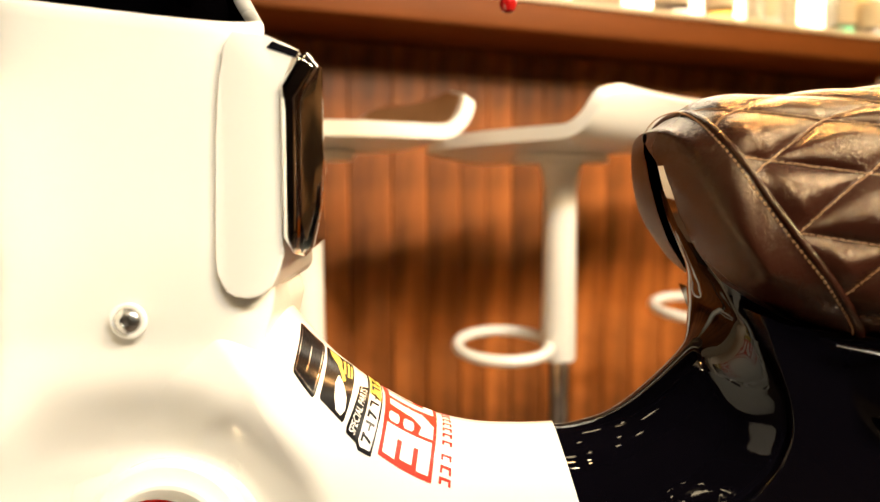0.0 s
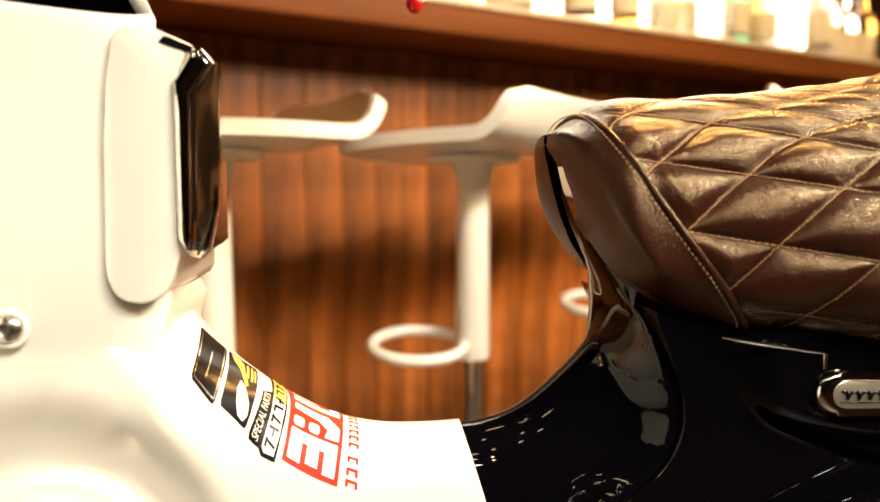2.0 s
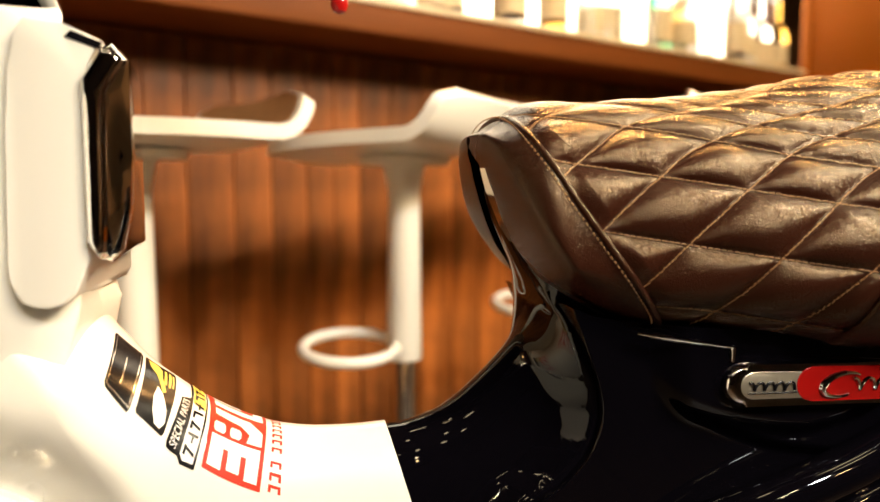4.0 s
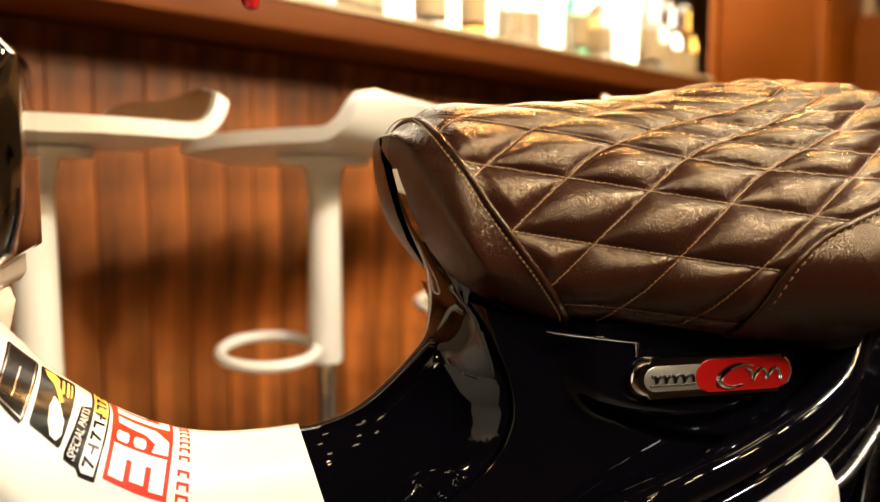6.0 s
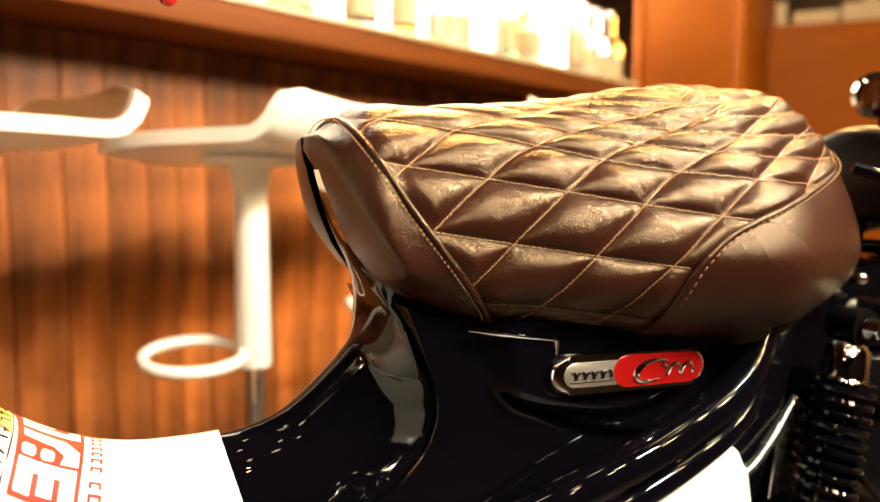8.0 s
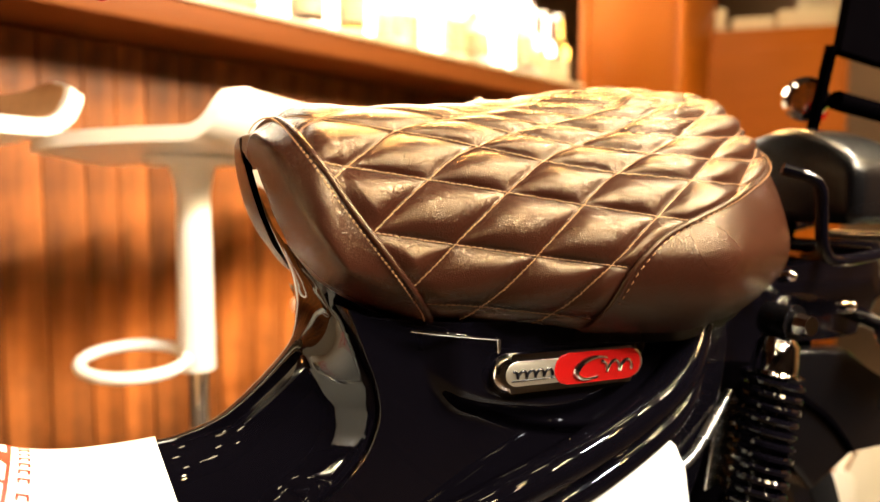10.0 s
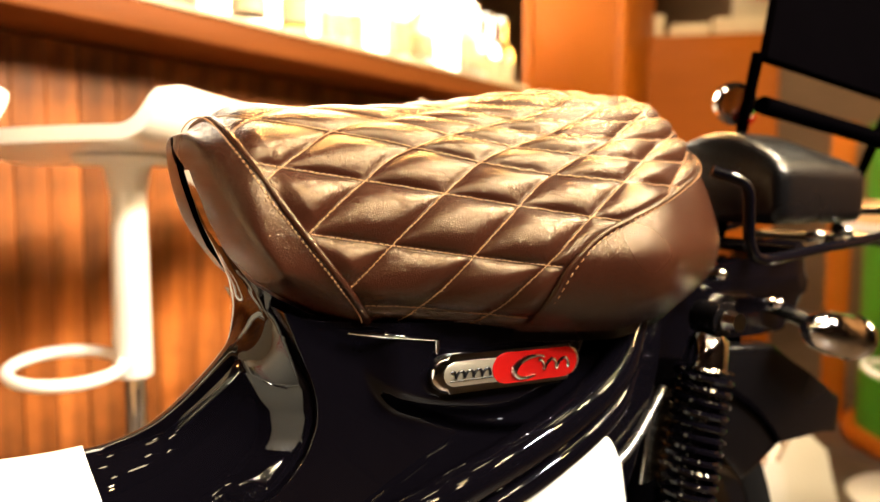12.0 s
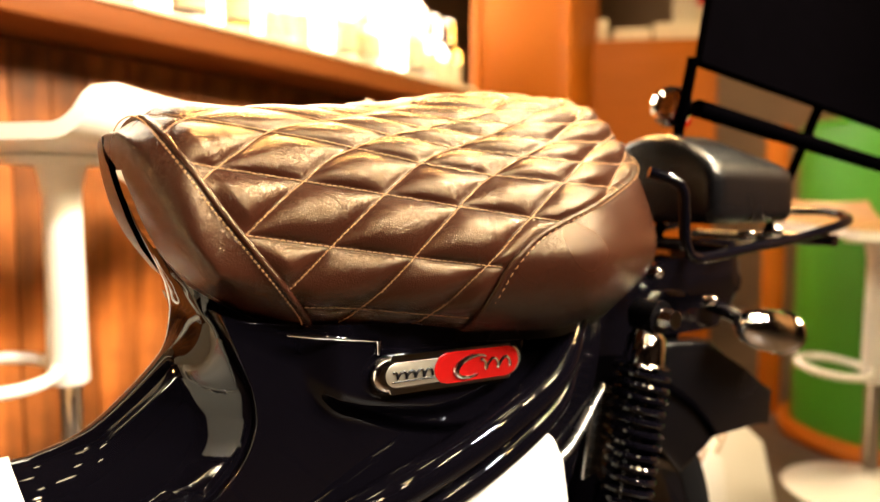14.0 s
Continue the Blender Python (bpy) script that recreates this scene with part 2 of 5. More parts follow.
def lathe(profile, seg=32):
    """Profile rows of radius and z, turned about z."""
    verts, faces = [], []
    for r, z in profile:
        for k in range(seg):
            a = 2 * math.pi * k / seg
            verts.append((max(r, 1e-4) * math.cos(a), max(r, 1e-4) * math.sin(a), z))
    for i in range(len(profile) - 1):
        for k in range(seg):
            faces.append((i * seg + k, i * seg + (k + 1) % seg, (i + 1) * seg + (k + 1) % seg, (i + 1) * seg + k))
    faces += [tuple(range(seg))[::-1], tuple((len(profile) - 1) * seg + k for k in range(seg))]
    return verts, faces


def block(sx, sy, sz, bevel=0.003, seg=2):
    b = bmesh.new()
    bmesh.ops.create_cube(b, size=1, matrix=Matrix.Diagonal((sx, sy, sz, 1)))
    if bevel:
        bmesh.ops.bevel(b, geom=b.edges[:], offset=bevel, segments=seg, profile=0.5, affect="EDGES")
    return b


def prism(outline, y0, y1, bevel=0.004, seg=3):
    """An outline in x and z, extruded along y, with rounded edges."""
    b = bmesh.new()
    lo = [b.verts.new((x, y0, z)) for x, z in outline]
    hi = [b.verts.new((x, y1, z)) for x, z in outline]
    n = len(outline)
    f0, f1 = b.faces.new(lo), b.faces.new(hi[::-1])
    for i in range(n):
        b.faces.new((lo[i], hi[i], hi[(i + 1) % n], lo[(i + 1) % n]))
    if bevel:
        rim = [e for f in (f0, f1) for e in f.edges]
        bmesh.ops.bevel(b, geom=rim, offset=bevel, segments=seg, profile=0.5, affect="EDGES")
    return b


def sheet(grid, thick=None):
    """Verts and faces of a grid of points [i][j]; closed below by a copy shifted by thick, if given."""
    g = np.array(grid, float)
    n, m = g.shape[:2]
    verts = list(g.reshape(-1, 3))
    faces = [(i * m + j, i * m + j + 1, (i + 1) * m + j + 1, (i + 1) * m + j) for i in range(n - 1) for j in range(m - 1)]
    if thick is not None:
        k = n * m
        verts += list((g + np.array(thick)).reshape(-1, 3))
        faces += [tuple(k + q for q in f[::-1]) for f in faces]
        ring = [j for j in range(m)] + [i * m + m - 1 for i in range(1, n)] + [(n - 1) * m + j for j in range(m - 2, -1, -1)] + [i * m for i in range(n - 2, 0, -1)]
        for a, b in zip(ring, ring[1:] + ring[:1]):
            faces.append((a, k + a, k + b, b))
    return verts, faces


# ---- room ----
BAR = pose(0, 1.42, 0, 0, 0, 21)


def room():
    walls = (("wall_south", (0.6, -3.05, 1.3), (7.4, 0.1, 2.6)), ("wall_west", (-3.05, 0.9, 1.3), (0.1, 7.8, 2.6)), ("wall_east", (4.25, 0.9, 1.3), (0.1, 7.8, 2.6)), ("wall_north", (0.6, 4.85, 1.3), (7.4, 0.1, 2.6)))
    for name, at, size in walls:
        tagged(part(name, block(*size, 0.01), PLASTER if name in ("wall_north", "wall_east") else UNLITWALL, at=pose(*at)), "wall of the room, warm plaster, south and west toned dark as unlit", "wall", kind="structure")
    tagged(part("ceiling", block(7.4, 8.0, 0.1, 0.01), UNLITWALL, at=pose(0.6, 0.9, 2.65)), "ceiling toned dark as unlit", "ceiling", kind="structure")
    floor = tagged(part("floor", block(7.4, 8.0, 0.08, 0.01), FLOORM, at=pose(0.6, 0.9, -0.045)), "dark brown wooden board floor", "floor", kind="structure")
    board = None
    for i in range(36):
        at = pose(-3.5 + 0.2 * i, 0.0, 0.045)
        if board is None:
            board = part("floor_board", block(0.197, 7.6, 0.018, 0.003, 1), FLOORM, floor, at=at)
        else:
            o = new("floor_board", board.data)
            o.parent, o.matrix_basis = floor, at


room()


def bar():
    """The bar front of upright boards under a projecting counter, in the bar's own axes."""
    front = tagged(part("bar_front", block(5.4, 0.03, 1.05, 0.003), WOOD, at=BAR @ pose(0.4, 0.235, 0.525)), "stained wooden bar front of upright boards", "bar front", kind="structure")
    rng = random.Random(4)
    x, kinds = -2.2, {}
    while x < 2.0:
        w = rng.choice((0.068, 0.085, 0.1))
        if w not in kinds:
            kinds[w] = part("plank", block(w - 0.0018, 0.014, 1.04, 0.0018, 1), WOOD, front, at=pose(x + w / 2 - 0.4, -0.022, 0.0))
        else:
            o = new("plank", kinds[w].data)
            o.parent, o.matrix_basis = front, pose(x + w / 2 - 0.4, -0.022 - rng.uniform(0, 0.003), 0.0)
        x += w
    tagged(part("counter_top", block(4.05, 0.62, 0.07, 0.008), COUNTERWOOD, at=BAR @ pose(-0.22, 0.31, 1.087)), "reddish brown wooden bar counter top", "counter", kind="structure")
    # Pale colour stands in for light caught along the counter's upper edge.
    tagged(part("counter_lit_edge", block(4.05, 0.010, 0.013, 0.003), PALE, at=BAR @ pose(-0.22, -0.005, 1.1165)), "edge strip of the bar counter, coloured pale for the light it catches", "trim", kind="structure")


bar()


# ---- bar stools ----
def bar_stool(m, seat_z, turn, label, ring_turn=0.0, group="bar stools"):
    root = empty("bar_stool", m, label, "bar stool", group)
    t = pose(0, 0, seat_z, 0, 0, turn)
    rows = []
    for s in np.linspace(0, 1, 25):
        if s < 0.68:
            d, h = -0.17 + 0.30 * s / 0.68, 0.012 * (1 - s / 0.68) ** 3 * -1
            nd, nh = 0.0, 1.0
        else:
            a = (s - 0.68) / 0.32
            b = min(a * 1.6, 1.0) * 1.05
            d = 0.13 + 0.055 * math.sin(b) / math.sin(1.05) + max(0, a - 0.625) * 0.04
            h = 0.038 * (1 - math.cos(b)) / (1 - math.cos(1.05)) + max(0, a - 0.625) * 0.07
            nd, nh = -math.sin(b), math.cos(b)
        half = 0.185 * (1 - 0.10 * (2 * s - 1) ** 4) * (1 - 0.35 * max(0, 1 - s / 0.06) ** 2) * (1 - 0.25 * max(0, (s - 0.94) / 0.06) ** 2)
        rows.append((d, h, nd, nh, half))
    def shell(o, inset):
        return [[t @ Vector((d + nd * (o + 0.010 * (2 * v) ** 2), v * 2 * (half - inset), h + nh * (o + 0.010 * (2 * v) ** 2))) for v in np.linspace(-0.5, 0.5, 17)] for d, h, nd, nh, half in rows]
    lo, hi = shell(-0.011, 0), shell(0.009, 0)
    v1, f1 = sheet(lo)
    v2, f2 = sheet(hi)
    n, k = len(rows), len(v1)
    ring = [j for j in range(17)] + [i * 17 + 16 for i in range(1, n)] + [(n - 1) * 17 + j for j in range(15, -1, -1)] + [i * 17 for i in range(n - 2, 0, -1)]
    v, f = v1 + v2, f1 + [tuple(k + q for q in g) for g in f2] + [(a, k + a, k + b, b) for a, b in zip(ring, ring[1:] + ring[:1])]
    seat = part("seat", mesh("seat", v, f), STOOLWHITE, root, "white moulded seat shell with upturned back")
    part("seat_lining", mesh("seat_lining", *sheet(shell(0.0105, 0.012), t.to_3x3() @ Vector((0, 0, -0.001)))), WALNUT, seat, "brown wood veneer lining")
    part("seat_plate", mesh("seat_plate", *lathe([(0.075, seat_z - 0.025), (0.08, seat_z - 0.013), (0.03, seat_z - 0.012)])), STOOLWHITE, root)
    low = seat_z - 0.36
    part("column_sleeve", mesh("column_sleeve", *lathe([(0.028, low), (0.030, low + 0.004), (0.027, seat_z - 0.07), (0.034, seat_z - 0.03), (0.045, seat_z - 0.02)])), STOOLWHITE, root, "white lacquered column sleeve")
    part("gas_column", mesh("gas_column", *lathe([(0.019, 0.03), (0.019, low + 0.01)], 24)), CHROME, root, "chrome lower column")
    part("base", mesh("base", *lathe([(0.20, 0.0), (0.20, 0.006), (0.17, 0.016), (0.05, 0.034), (0.02, 0.05)], 48)), STOOLWHITE, root, "round white floor plate")
    a = radians(ring_turn)
    c = np.array((0.096 * math.cos(a), 0.096 * math.sin(a)))
    loop = []
    for k in range(25):
        b = a + math.pi + radians(18) + radians(324) * k / 24
        loop.append((c[0] + 0.078 * math.cos(b), c[1] + 0.078 * math.sin(b), low + 0.03))
    loop = [(x, y, z - 0.12 * (0.02 - y)) for x, y, z in loop]
    loop = [(0.02 * math.cos(a), 0.02 * math.sin(a), low + 0.03)] + loop + [(0.02 * math.cos(a), 0.02 * math.sin(a), low + 0.03)]
    part("footrest", mesh("footrest", *tube(spline(loop, 60), 0.0095, 10)), STOOLWHITE, root, "white round footrest loop")
    return root


bar_stool(pose(0.203, 1.18, 0), 0.79, -45, "white bar stool turned away, at the wooden bar", 185)
bar_stool(pose(-0.205, 1.05, 0), 0.79, 31, "white bar stool with brown seat lining, at the wooden bar", 200)
bar_stool(pose(0.585, 1.33, 0), 0.83, -20, "white bar stool at the wooden bar, behind the scooter", 185)
bar_stool(pose(1.86, 0.72, 0), 0.64, 60, "low white bar stool away from the bar", 140)


# ---- scooter ----
CY = 0.52
scooter = empty("scooter", pose(0.4, CY, 0), "black and white step-through scooter with brown quilted seat", "scooter")
INV = pose(-0.4, -CY, 0)


def bike(name, me, mat, parent=None, label=""):
    """A part of the scooter, given in world coordinates."""
    ob = part(name, me, mat, parent or scooter, label)
    if parent is None:
        ob.matrix_parent_inverse = INV
    return ob


# the seat's form: half width, crown height and squareness along its length
KX = np.array([0.14, 0.19, 0.25, 0.32, 0.40, 0.48, 0.56, 0.66])
KW = np.array([0.109, 0.1017, 0.1047, 0.1224, 0.1478, 0.1674, 0.1563, 0.1415])
KZ = np.array([0.7601, 0.785, 0.7911, 0.7955, 0.8088, 0.8216, 0.8278, 0.858])
X0, XR, ZM = 0.1510, 0.6862, 0.672


def hermite(kx, ky, x):
    m = np.gradient(ky, kx)
    i = np.clip(np.searchsorted(kx, x) - 1, 0, len(kx) - 2)
    h = kx[i + 1] - kx[i]
    s = np.clip((x - kx[i]) / h, 0, 1)
    return (2 * s**3 - 3 * s**2 + 1) * ky[i] + (s**3 - 2 * s * s + s) * h * m[i] + (-2 * s**3 + 3 * s * s) * ky[i + 1] + (s**3 - s * s) * h * m[i + 1]


def seat_form(x):
    x = np.asarray(x, float)
    w, zt = hermite(KX, KW, x), hermite(KX, KZ, x)
    n = 2.265 + (1.45 - 2.265) * np.clip((x - 0.2) / 0.2, 0, 1)
    g = np.clip(1 - (np.clip(x - 0.3865, 0, None) / (XR - 0.3865)) ** 2.6, 1e-6, 1) ** (1 / 2.6)
    gz = np.clip(1 - (np.clip(x - 0.4954, 0, None) / (XR - 0.4954 + 0.002)) ** 2.6, 1e-6, 1) ** (1 / 2.6)
    f = np.clip(1 - (np.clip(0.19 - x, 0, None) / (0.19 - X0)) ** 2.0, 1e-6, 1) ** (1 / 2.0)
    zb = np.interp(x, [0.151, 0.156, 0.160, 0.169, 0.180, 0.196, 0.211, 0.23, 0.265, 0.316, 0.41, 0.50, 0.56, 0.62, 0.66, 0.69], [0.744, 0.737, 0.725, 0.702, 0.679, 0.657, 0.644, 0.632, 0.622, 0.619, 0.608, 0.603, 0.607, 0.625, 0.655, 0.68])
    zm = np.maximum(np.maximum(ZM, zb + 0.015), np.interp(x, [0.15, 0.20], [0.738, 0.672]))
    return w * g * f, zm + (zt - zm) * gz * (0.12 + 0.88 * np.sqrt(f)), n, zm, zm - (zm - zb) * (0.1 + 0.9 * np.sqrt(f))


def seat_point(x, q):
    """A point of the smooth seat and the arc from the crown: q from -1 to 1 round the section, 0 at the crown."""
    w, zt, n, zm, zb = seat_form(x)
    a = np.abs(q)
    up = np.clip(a / 0.75, 0, 1) * math.pi / 2
    off = w * np.sin(up) ** (2 / n)
    z = zm + (zt - zm) * np.clip(np.cos(up), 0, 1) ** (2 / n)
    d = np.clip((a - 0.75) / 0.25, 0, 1)
    tk = np.interp(x, [0.15, 0.19, 0.27], [0.985, 0.965, 0.82])
    off = np.where(a > 0.75, w * (1 - (d * tk) ** 2.2) ** (1 / 2.2) * 0.999, off)
    z = np.where(a > 0.75, zm - (zm - zb) * d, z)
    return np.stack([x + 0 * z, CY - np.sign(q) * off, z], -1)


PIPE1 = ([0.60, 0.625, 0.655, 0.694, 0.729, 0.753, 0.768, 0.80], [0.29, 0.272, 0.245, 0.214, 0.190, 0.177, 0.173, 0.176])
PIPE2 = ([0.595, 0.617, 0.649, 0.663, 0.678, 0.692, 0.704, 0.714, 0.727, 0.742, 0.758, 0.78, 0.82], [0.402, 0.394, 0.394, 0.399, 0.412, 0.433, 0.465, 0.501, 0.555, 0.612, 0.65, 0.674, 0.684])


# the quilting: rising stitch lines, each by its x at the heights QZ, and level ones, each by its height at the places QX
QZ = np.array([0.62, 0.66, 0.70, 0.73, 0.75, 0.77, 0.785, 0.80])
RISING = np.array([
    [0.06, 0.088, 0.122, 0.150, 0.168, 0.186, 0.226, 0.285],
    [0.105, 0.135, 0.168, 0.192, 0.220, 0.258, 0.325, 0.385],
    [0.155, 0.187, 0.223, 0.260, 0.291, 0.350, 0.415, 0.468],
    [0.217, 0.250, 0.290, 0.329, 0.364, 0.427, 0.468, 0.512],
    [0.288, 0.317, 0.356, 0.398, 0.440, 0.494, 0.535, 0.580],
    [0.350, 0.376, 0.421, 0.468, 0.512, 0.571, 0.626, 0.680],
    [0.418, 0.445, 0.492, 0.540, 0.588, 0.650, 0.710, 0.770]])
QX = np.array([0.18, 0.28, 0.38, 0.48, 0.58, 0.68])
LEVEL = np.array([
    [0.605, 0.590, 0.577, 0.570, 0.565, 0.560],
    [0.645, 0.639, 0.625, 0.616, 0.610, 0.610],
    [0.700, 0.684, 0.669, 0.657, 0.650, 0.650],
    [0.742, 0.728, 0.712, 0.698, 0.690, 0.690],
    [0.776, 0.762, 0.742, 0.732, 0.729, 0.735],
    [0.796, 0.782, 0.762, 0.752, 0.752, 0.760],
    [0.809, 0.795, 0.777, 0.770, 0.774, 0.785],
    [0.821, 0.808, 0.790, 0.785, 0.795, 0.810],
    [0.832, 0.820, 0.802, 0.799, 0.813, 0.830],
    [0.843, 0.832, 0.813, 0.812, 0.828, 0.850]])


def between(at, knots):
    """Number of the line at each place of at, whole on a line, from the places of all lines there."""
    n = np.zeros(at.shape)
    for k in range(len(knots) - 1):
        u = (at - knots[k]) / (knots[k + 1] - knots[k])
        lo, hi = (-9 if k == 0 else 0), (9 if k == len(knots) - 2 else 1)
        n = np.where((u >= lo) & (u <= hi), k + u, n)
    return n


def quilt_lines(x, z):
    """Part of the way from the nearest stitch line to the middle of the next field, for the two crossing families."""
    a = between(x, [hermite(QZ, row, z) for row in RISING])
    b = between(z, [hermite(QX, row, x) for row in LEVEL])
    return 2 * np.abs(a - np.round(a)), 2 * np.abs(b - np.round(b))


def seat():
    nx, nq = 340, 300
    e = np.linspace(0, 1, 36)[:-1] ** 2
    xs = np.concatenate([X0 + 0.00005 + 0.03 * e, np.linspace(X0 + 0.03, XR - 0.05, nx - 70), (XR - 0.00005 - 0.05 * e)[::-1]])
    qs = np.linspace(-1, 1, nq + 1)
    X, Q = np.meshgrid(xs, qs, indexing="ij")
    P = seat_point(X, Q)
    soft = np.exp(-((np.abs(Q) - 0.75) / 0.09) ** 2)[:, 1:-1, None]
    for _ in range(36):
        P[:, 1:-1] += soft * 0.5 * (0.5 * (P[:, 2:] + P[:, :-2]) - P[:, 1:-1])
    tx, tq = np.gradient(P, axis=0), np.gradient(P, axis=1)
    N = np.cross(tx, tq)
    N /= np.linalg.norm(N, axis=2)[..., None] + 1e-12
    N *= np.sign(N[nx // 2, nq // 2, 2])
    d1, d2 = quilt_lines(X, P[..., 2])
    puff = (1 - (1 - d1.clip(0, 1)) ** 2.6) * (1 - (1 - d2.clip(0, 1)) ** 2.6)
    crease = np.exp(-(np.minimum(d1 * 0.024, d2 * 0.018) / 0.0016) ** 2)
    x1, x2 = hermite(*map(np.array, PIPE1), P[..., 2]), hermite(*map(np.array, PIPE2), P[..., 2])
    seam = np.clip(np.minimum(X - x1, x2 - X) / 0.015, 0, 1)
    edge = seam * np.clip((0.985 - np.abs(Q)) / 0.06, 0, 1)
    mid = (X > x1) & (X < x2)
    h = np.where(mid, (0.0064 * puff - 0.0010 * crease) * edge ** 0.7 * (0.45 + 0.55 * np.clip((P[:, nq // 2, 2][:, None] - P[..., 2]) / 0.035, 0, 1)) - 0.002, 0.0)
    D = P + N * h[..., None]
    kind = np.where(X[:-1, :-1] + 0.0008 < x1[:-1, :-1], 1, np.where(X[:-1, :-1] > x2[:-1, :-1] - 0.0008, 2, 0))
    made = {}
    for k, name in ((0, "seat"), (1, "front_panel"), (2, "rear_panel")):
        cells = np.argwhere(kind == k)
        ids = -np.ones((nx, nq + 1), int)
        faces = []
        order = []
        for i, j in cells:
            q = []
            for a, b in ((i, j), (i + 1, j), (i + 1, j + 1), (i, j + 1)):
                if ids[a, b] < 0:
                    ids[a, b] = len(order)
                    order.append((a, b))
                q.append(int(ids[a, b]))
            faces.append(tuple(q))
        me = bpy.data.meshes.new(name)
        me.from_pydata([tuple(D[a, b]) for a, b in order], [], faces)
        me.materials.append(LEATHER)
        shaded(me, 180)
        made[k] = me
    top = bike("seat", made[0], LEATHER, None, "brown leather seat with diamond quilting")
    bike("front_panel", made[1], LEATHER, top, "plain brown leather nose panel")
    bike("rear_panel", made[2], LEATHER, top, "plain brown leather rear panel")
    # piping and stitches along the panel seams
    for name, (pz, px), shift in (("piping", PIPE1, -0.006), ("piping", PIPE2, 0.006)):
        q = np.linspace(-0.985, 0.985, 241)
        x = np.full(241, px[4])
        for _ in range(60):
            z = seat_point(x, q)[:, 2]
            x = np.clip(x + 0.35 * (hermite(np.array(pz), np.array(px), z.clip(pz[0], pz[-1])) - x), X0 + 0.004, XR - 0.004)
        path = seat_point(x, q)
        line = spline(path[::4].tolist(), 260)
        bike(name, mesh(name, *tube(line, 0.0027, 10)), PIPING, top, "brown leather piping")
        stitches = []
        for i in range(0, 258, 2):
            a, b = line[i], line[i + 1]
            o = np.array((shift, 0, 0))
            out = np.array((0, (a[1] - CY) * 0.012, 0.0008))
            stitches.append(tube([a + o + out, (a + b) / 2 + o + out * 1.5, b + o + out], 0.00048, 5))
        bike("seam_stitching", mesh("seam_stitching", *merged(*stitches)), THREAD, top, "tan seam stitches")
    # stitches of the quilting, on both flanks
    half = nq // 2
    def on_skin(x, z, flank):
        i = int(np.clip(np.searchsorted(xs, x), 0, nx - 1))
        side = np.arange(half, nq + 1) if flank > 0 else np.arange(half, -1, -1)
        zz = P[i, side, 2]
        if z > zz[0] - 0.0005 or z < zz[-1] + 0.003:
            return None
        f = np.interp(-z, -zz, np.arange(len(side)))
        j0 = int(min(f, len(side) - 2))
        j, j1 = side[j0], side[j0 + 1]
        if not mid[i, j] or seam[i, j] < 0.15:
            return None
        return D[i, j] * (1 - (f - j0)) + D[i, j1] * (f - j0) + N[i, j] * 0.0007

    def stitched(samples):
        for flank in (1, -1):
            bits = []
            runs, run = [], []
            for x, z in samples:
                p = on_skin(x, z, flank)
                if p is None or (run and np.linalg.norm(p - run[-1]) > 0.02):
                    runs.append(run)
                    run = []
                if p is not None:
                    run.append(p)
            for run in runs + [run]:
                if len(run) < 10:
                    continue
                pts = np.array(run)
                g = np.r_[0, np.cumsum(np.linalg.norm(np.diff(pts, axis=0), axis=1))]
                for a in np.arange(0, g[-1] - 0.004, 0.0046):
                    q = [np.array([np.interp(a + 0.0036 * u, g, pts[:, c]) for c in range(3)]) for u in (0, 0.5, 1)]
                    q[1] = q[1] + np.array((0, -0.0002 * flank, 0.0003))
                    bits.append(tube(q, 0.00042, 5))
            if bits:
                bike("quilt_stitching", mesh("quilt_stitching", *merged(*bits)), THREAD, top, "tan quilting stitches")

    for row in RISING:
        zs = np.arange(0.61, 0.83, 0.0006)
        stitched(list(zip(hermite(QZ, row, zs.clip(0.62, 0.80)) + (zs - zs.clip(0.62, 0.80)) * 3.0, zs)))
    for row in LEVEL:
        sx = np.arange(0.165, 0.672, 0.001)
        stitched(list(zip(sx, hermite(QX, row, sx))))
    return top


seat()

# under the seat: pan rim
def seat_pan():
    rows = []
    for x in np.linspace(0.205, 0.655, 70):
        w, zt, n, zm, zb = [float(u) for u in seat_form(x)]
        k = (1 - float(np.interp(x, [0.15, 0.19, 0.27], [0.985, 0.965, 0.82])) ** 2.2) ** (1 / 2.2)
        rows.append([(x, CY + s * w * k * 1.02, zb + dz) for s, dz in ((-1, 0.004), (-1, -0.007), (-0.8, -0.012), (0, -0.014), (0.8, -0.012), (1, -0.007), (1, 0.004))])
    bike("seat_pan", mesh("seat_pan", *sheet(rows)), SATIN, None, "black plastic seat pan rim")


seat_pan()


def nose_lining():
    """Dark inner shell of the seat's hollow nose, open below."""
    rows = []
    for x in np.linspace(X0 + 0.005, 0.215, 40):
        p = seat_point(np.full(61, x), np.linspace(-1, 1, 61))
        rows.append(np.stack([p[:, 0] + 0.006, CY + (p[:, 1] - CY) * 0.90, p[:, 2] - 0.004 + 0.012 * np.linspace(-1, 1, 61) ** 4], -1))
    bike("nose_lining", mesh("nose_lining", *sheet(rows)), MATT, None, "black inner shell of the seat nose")


nose_lining()


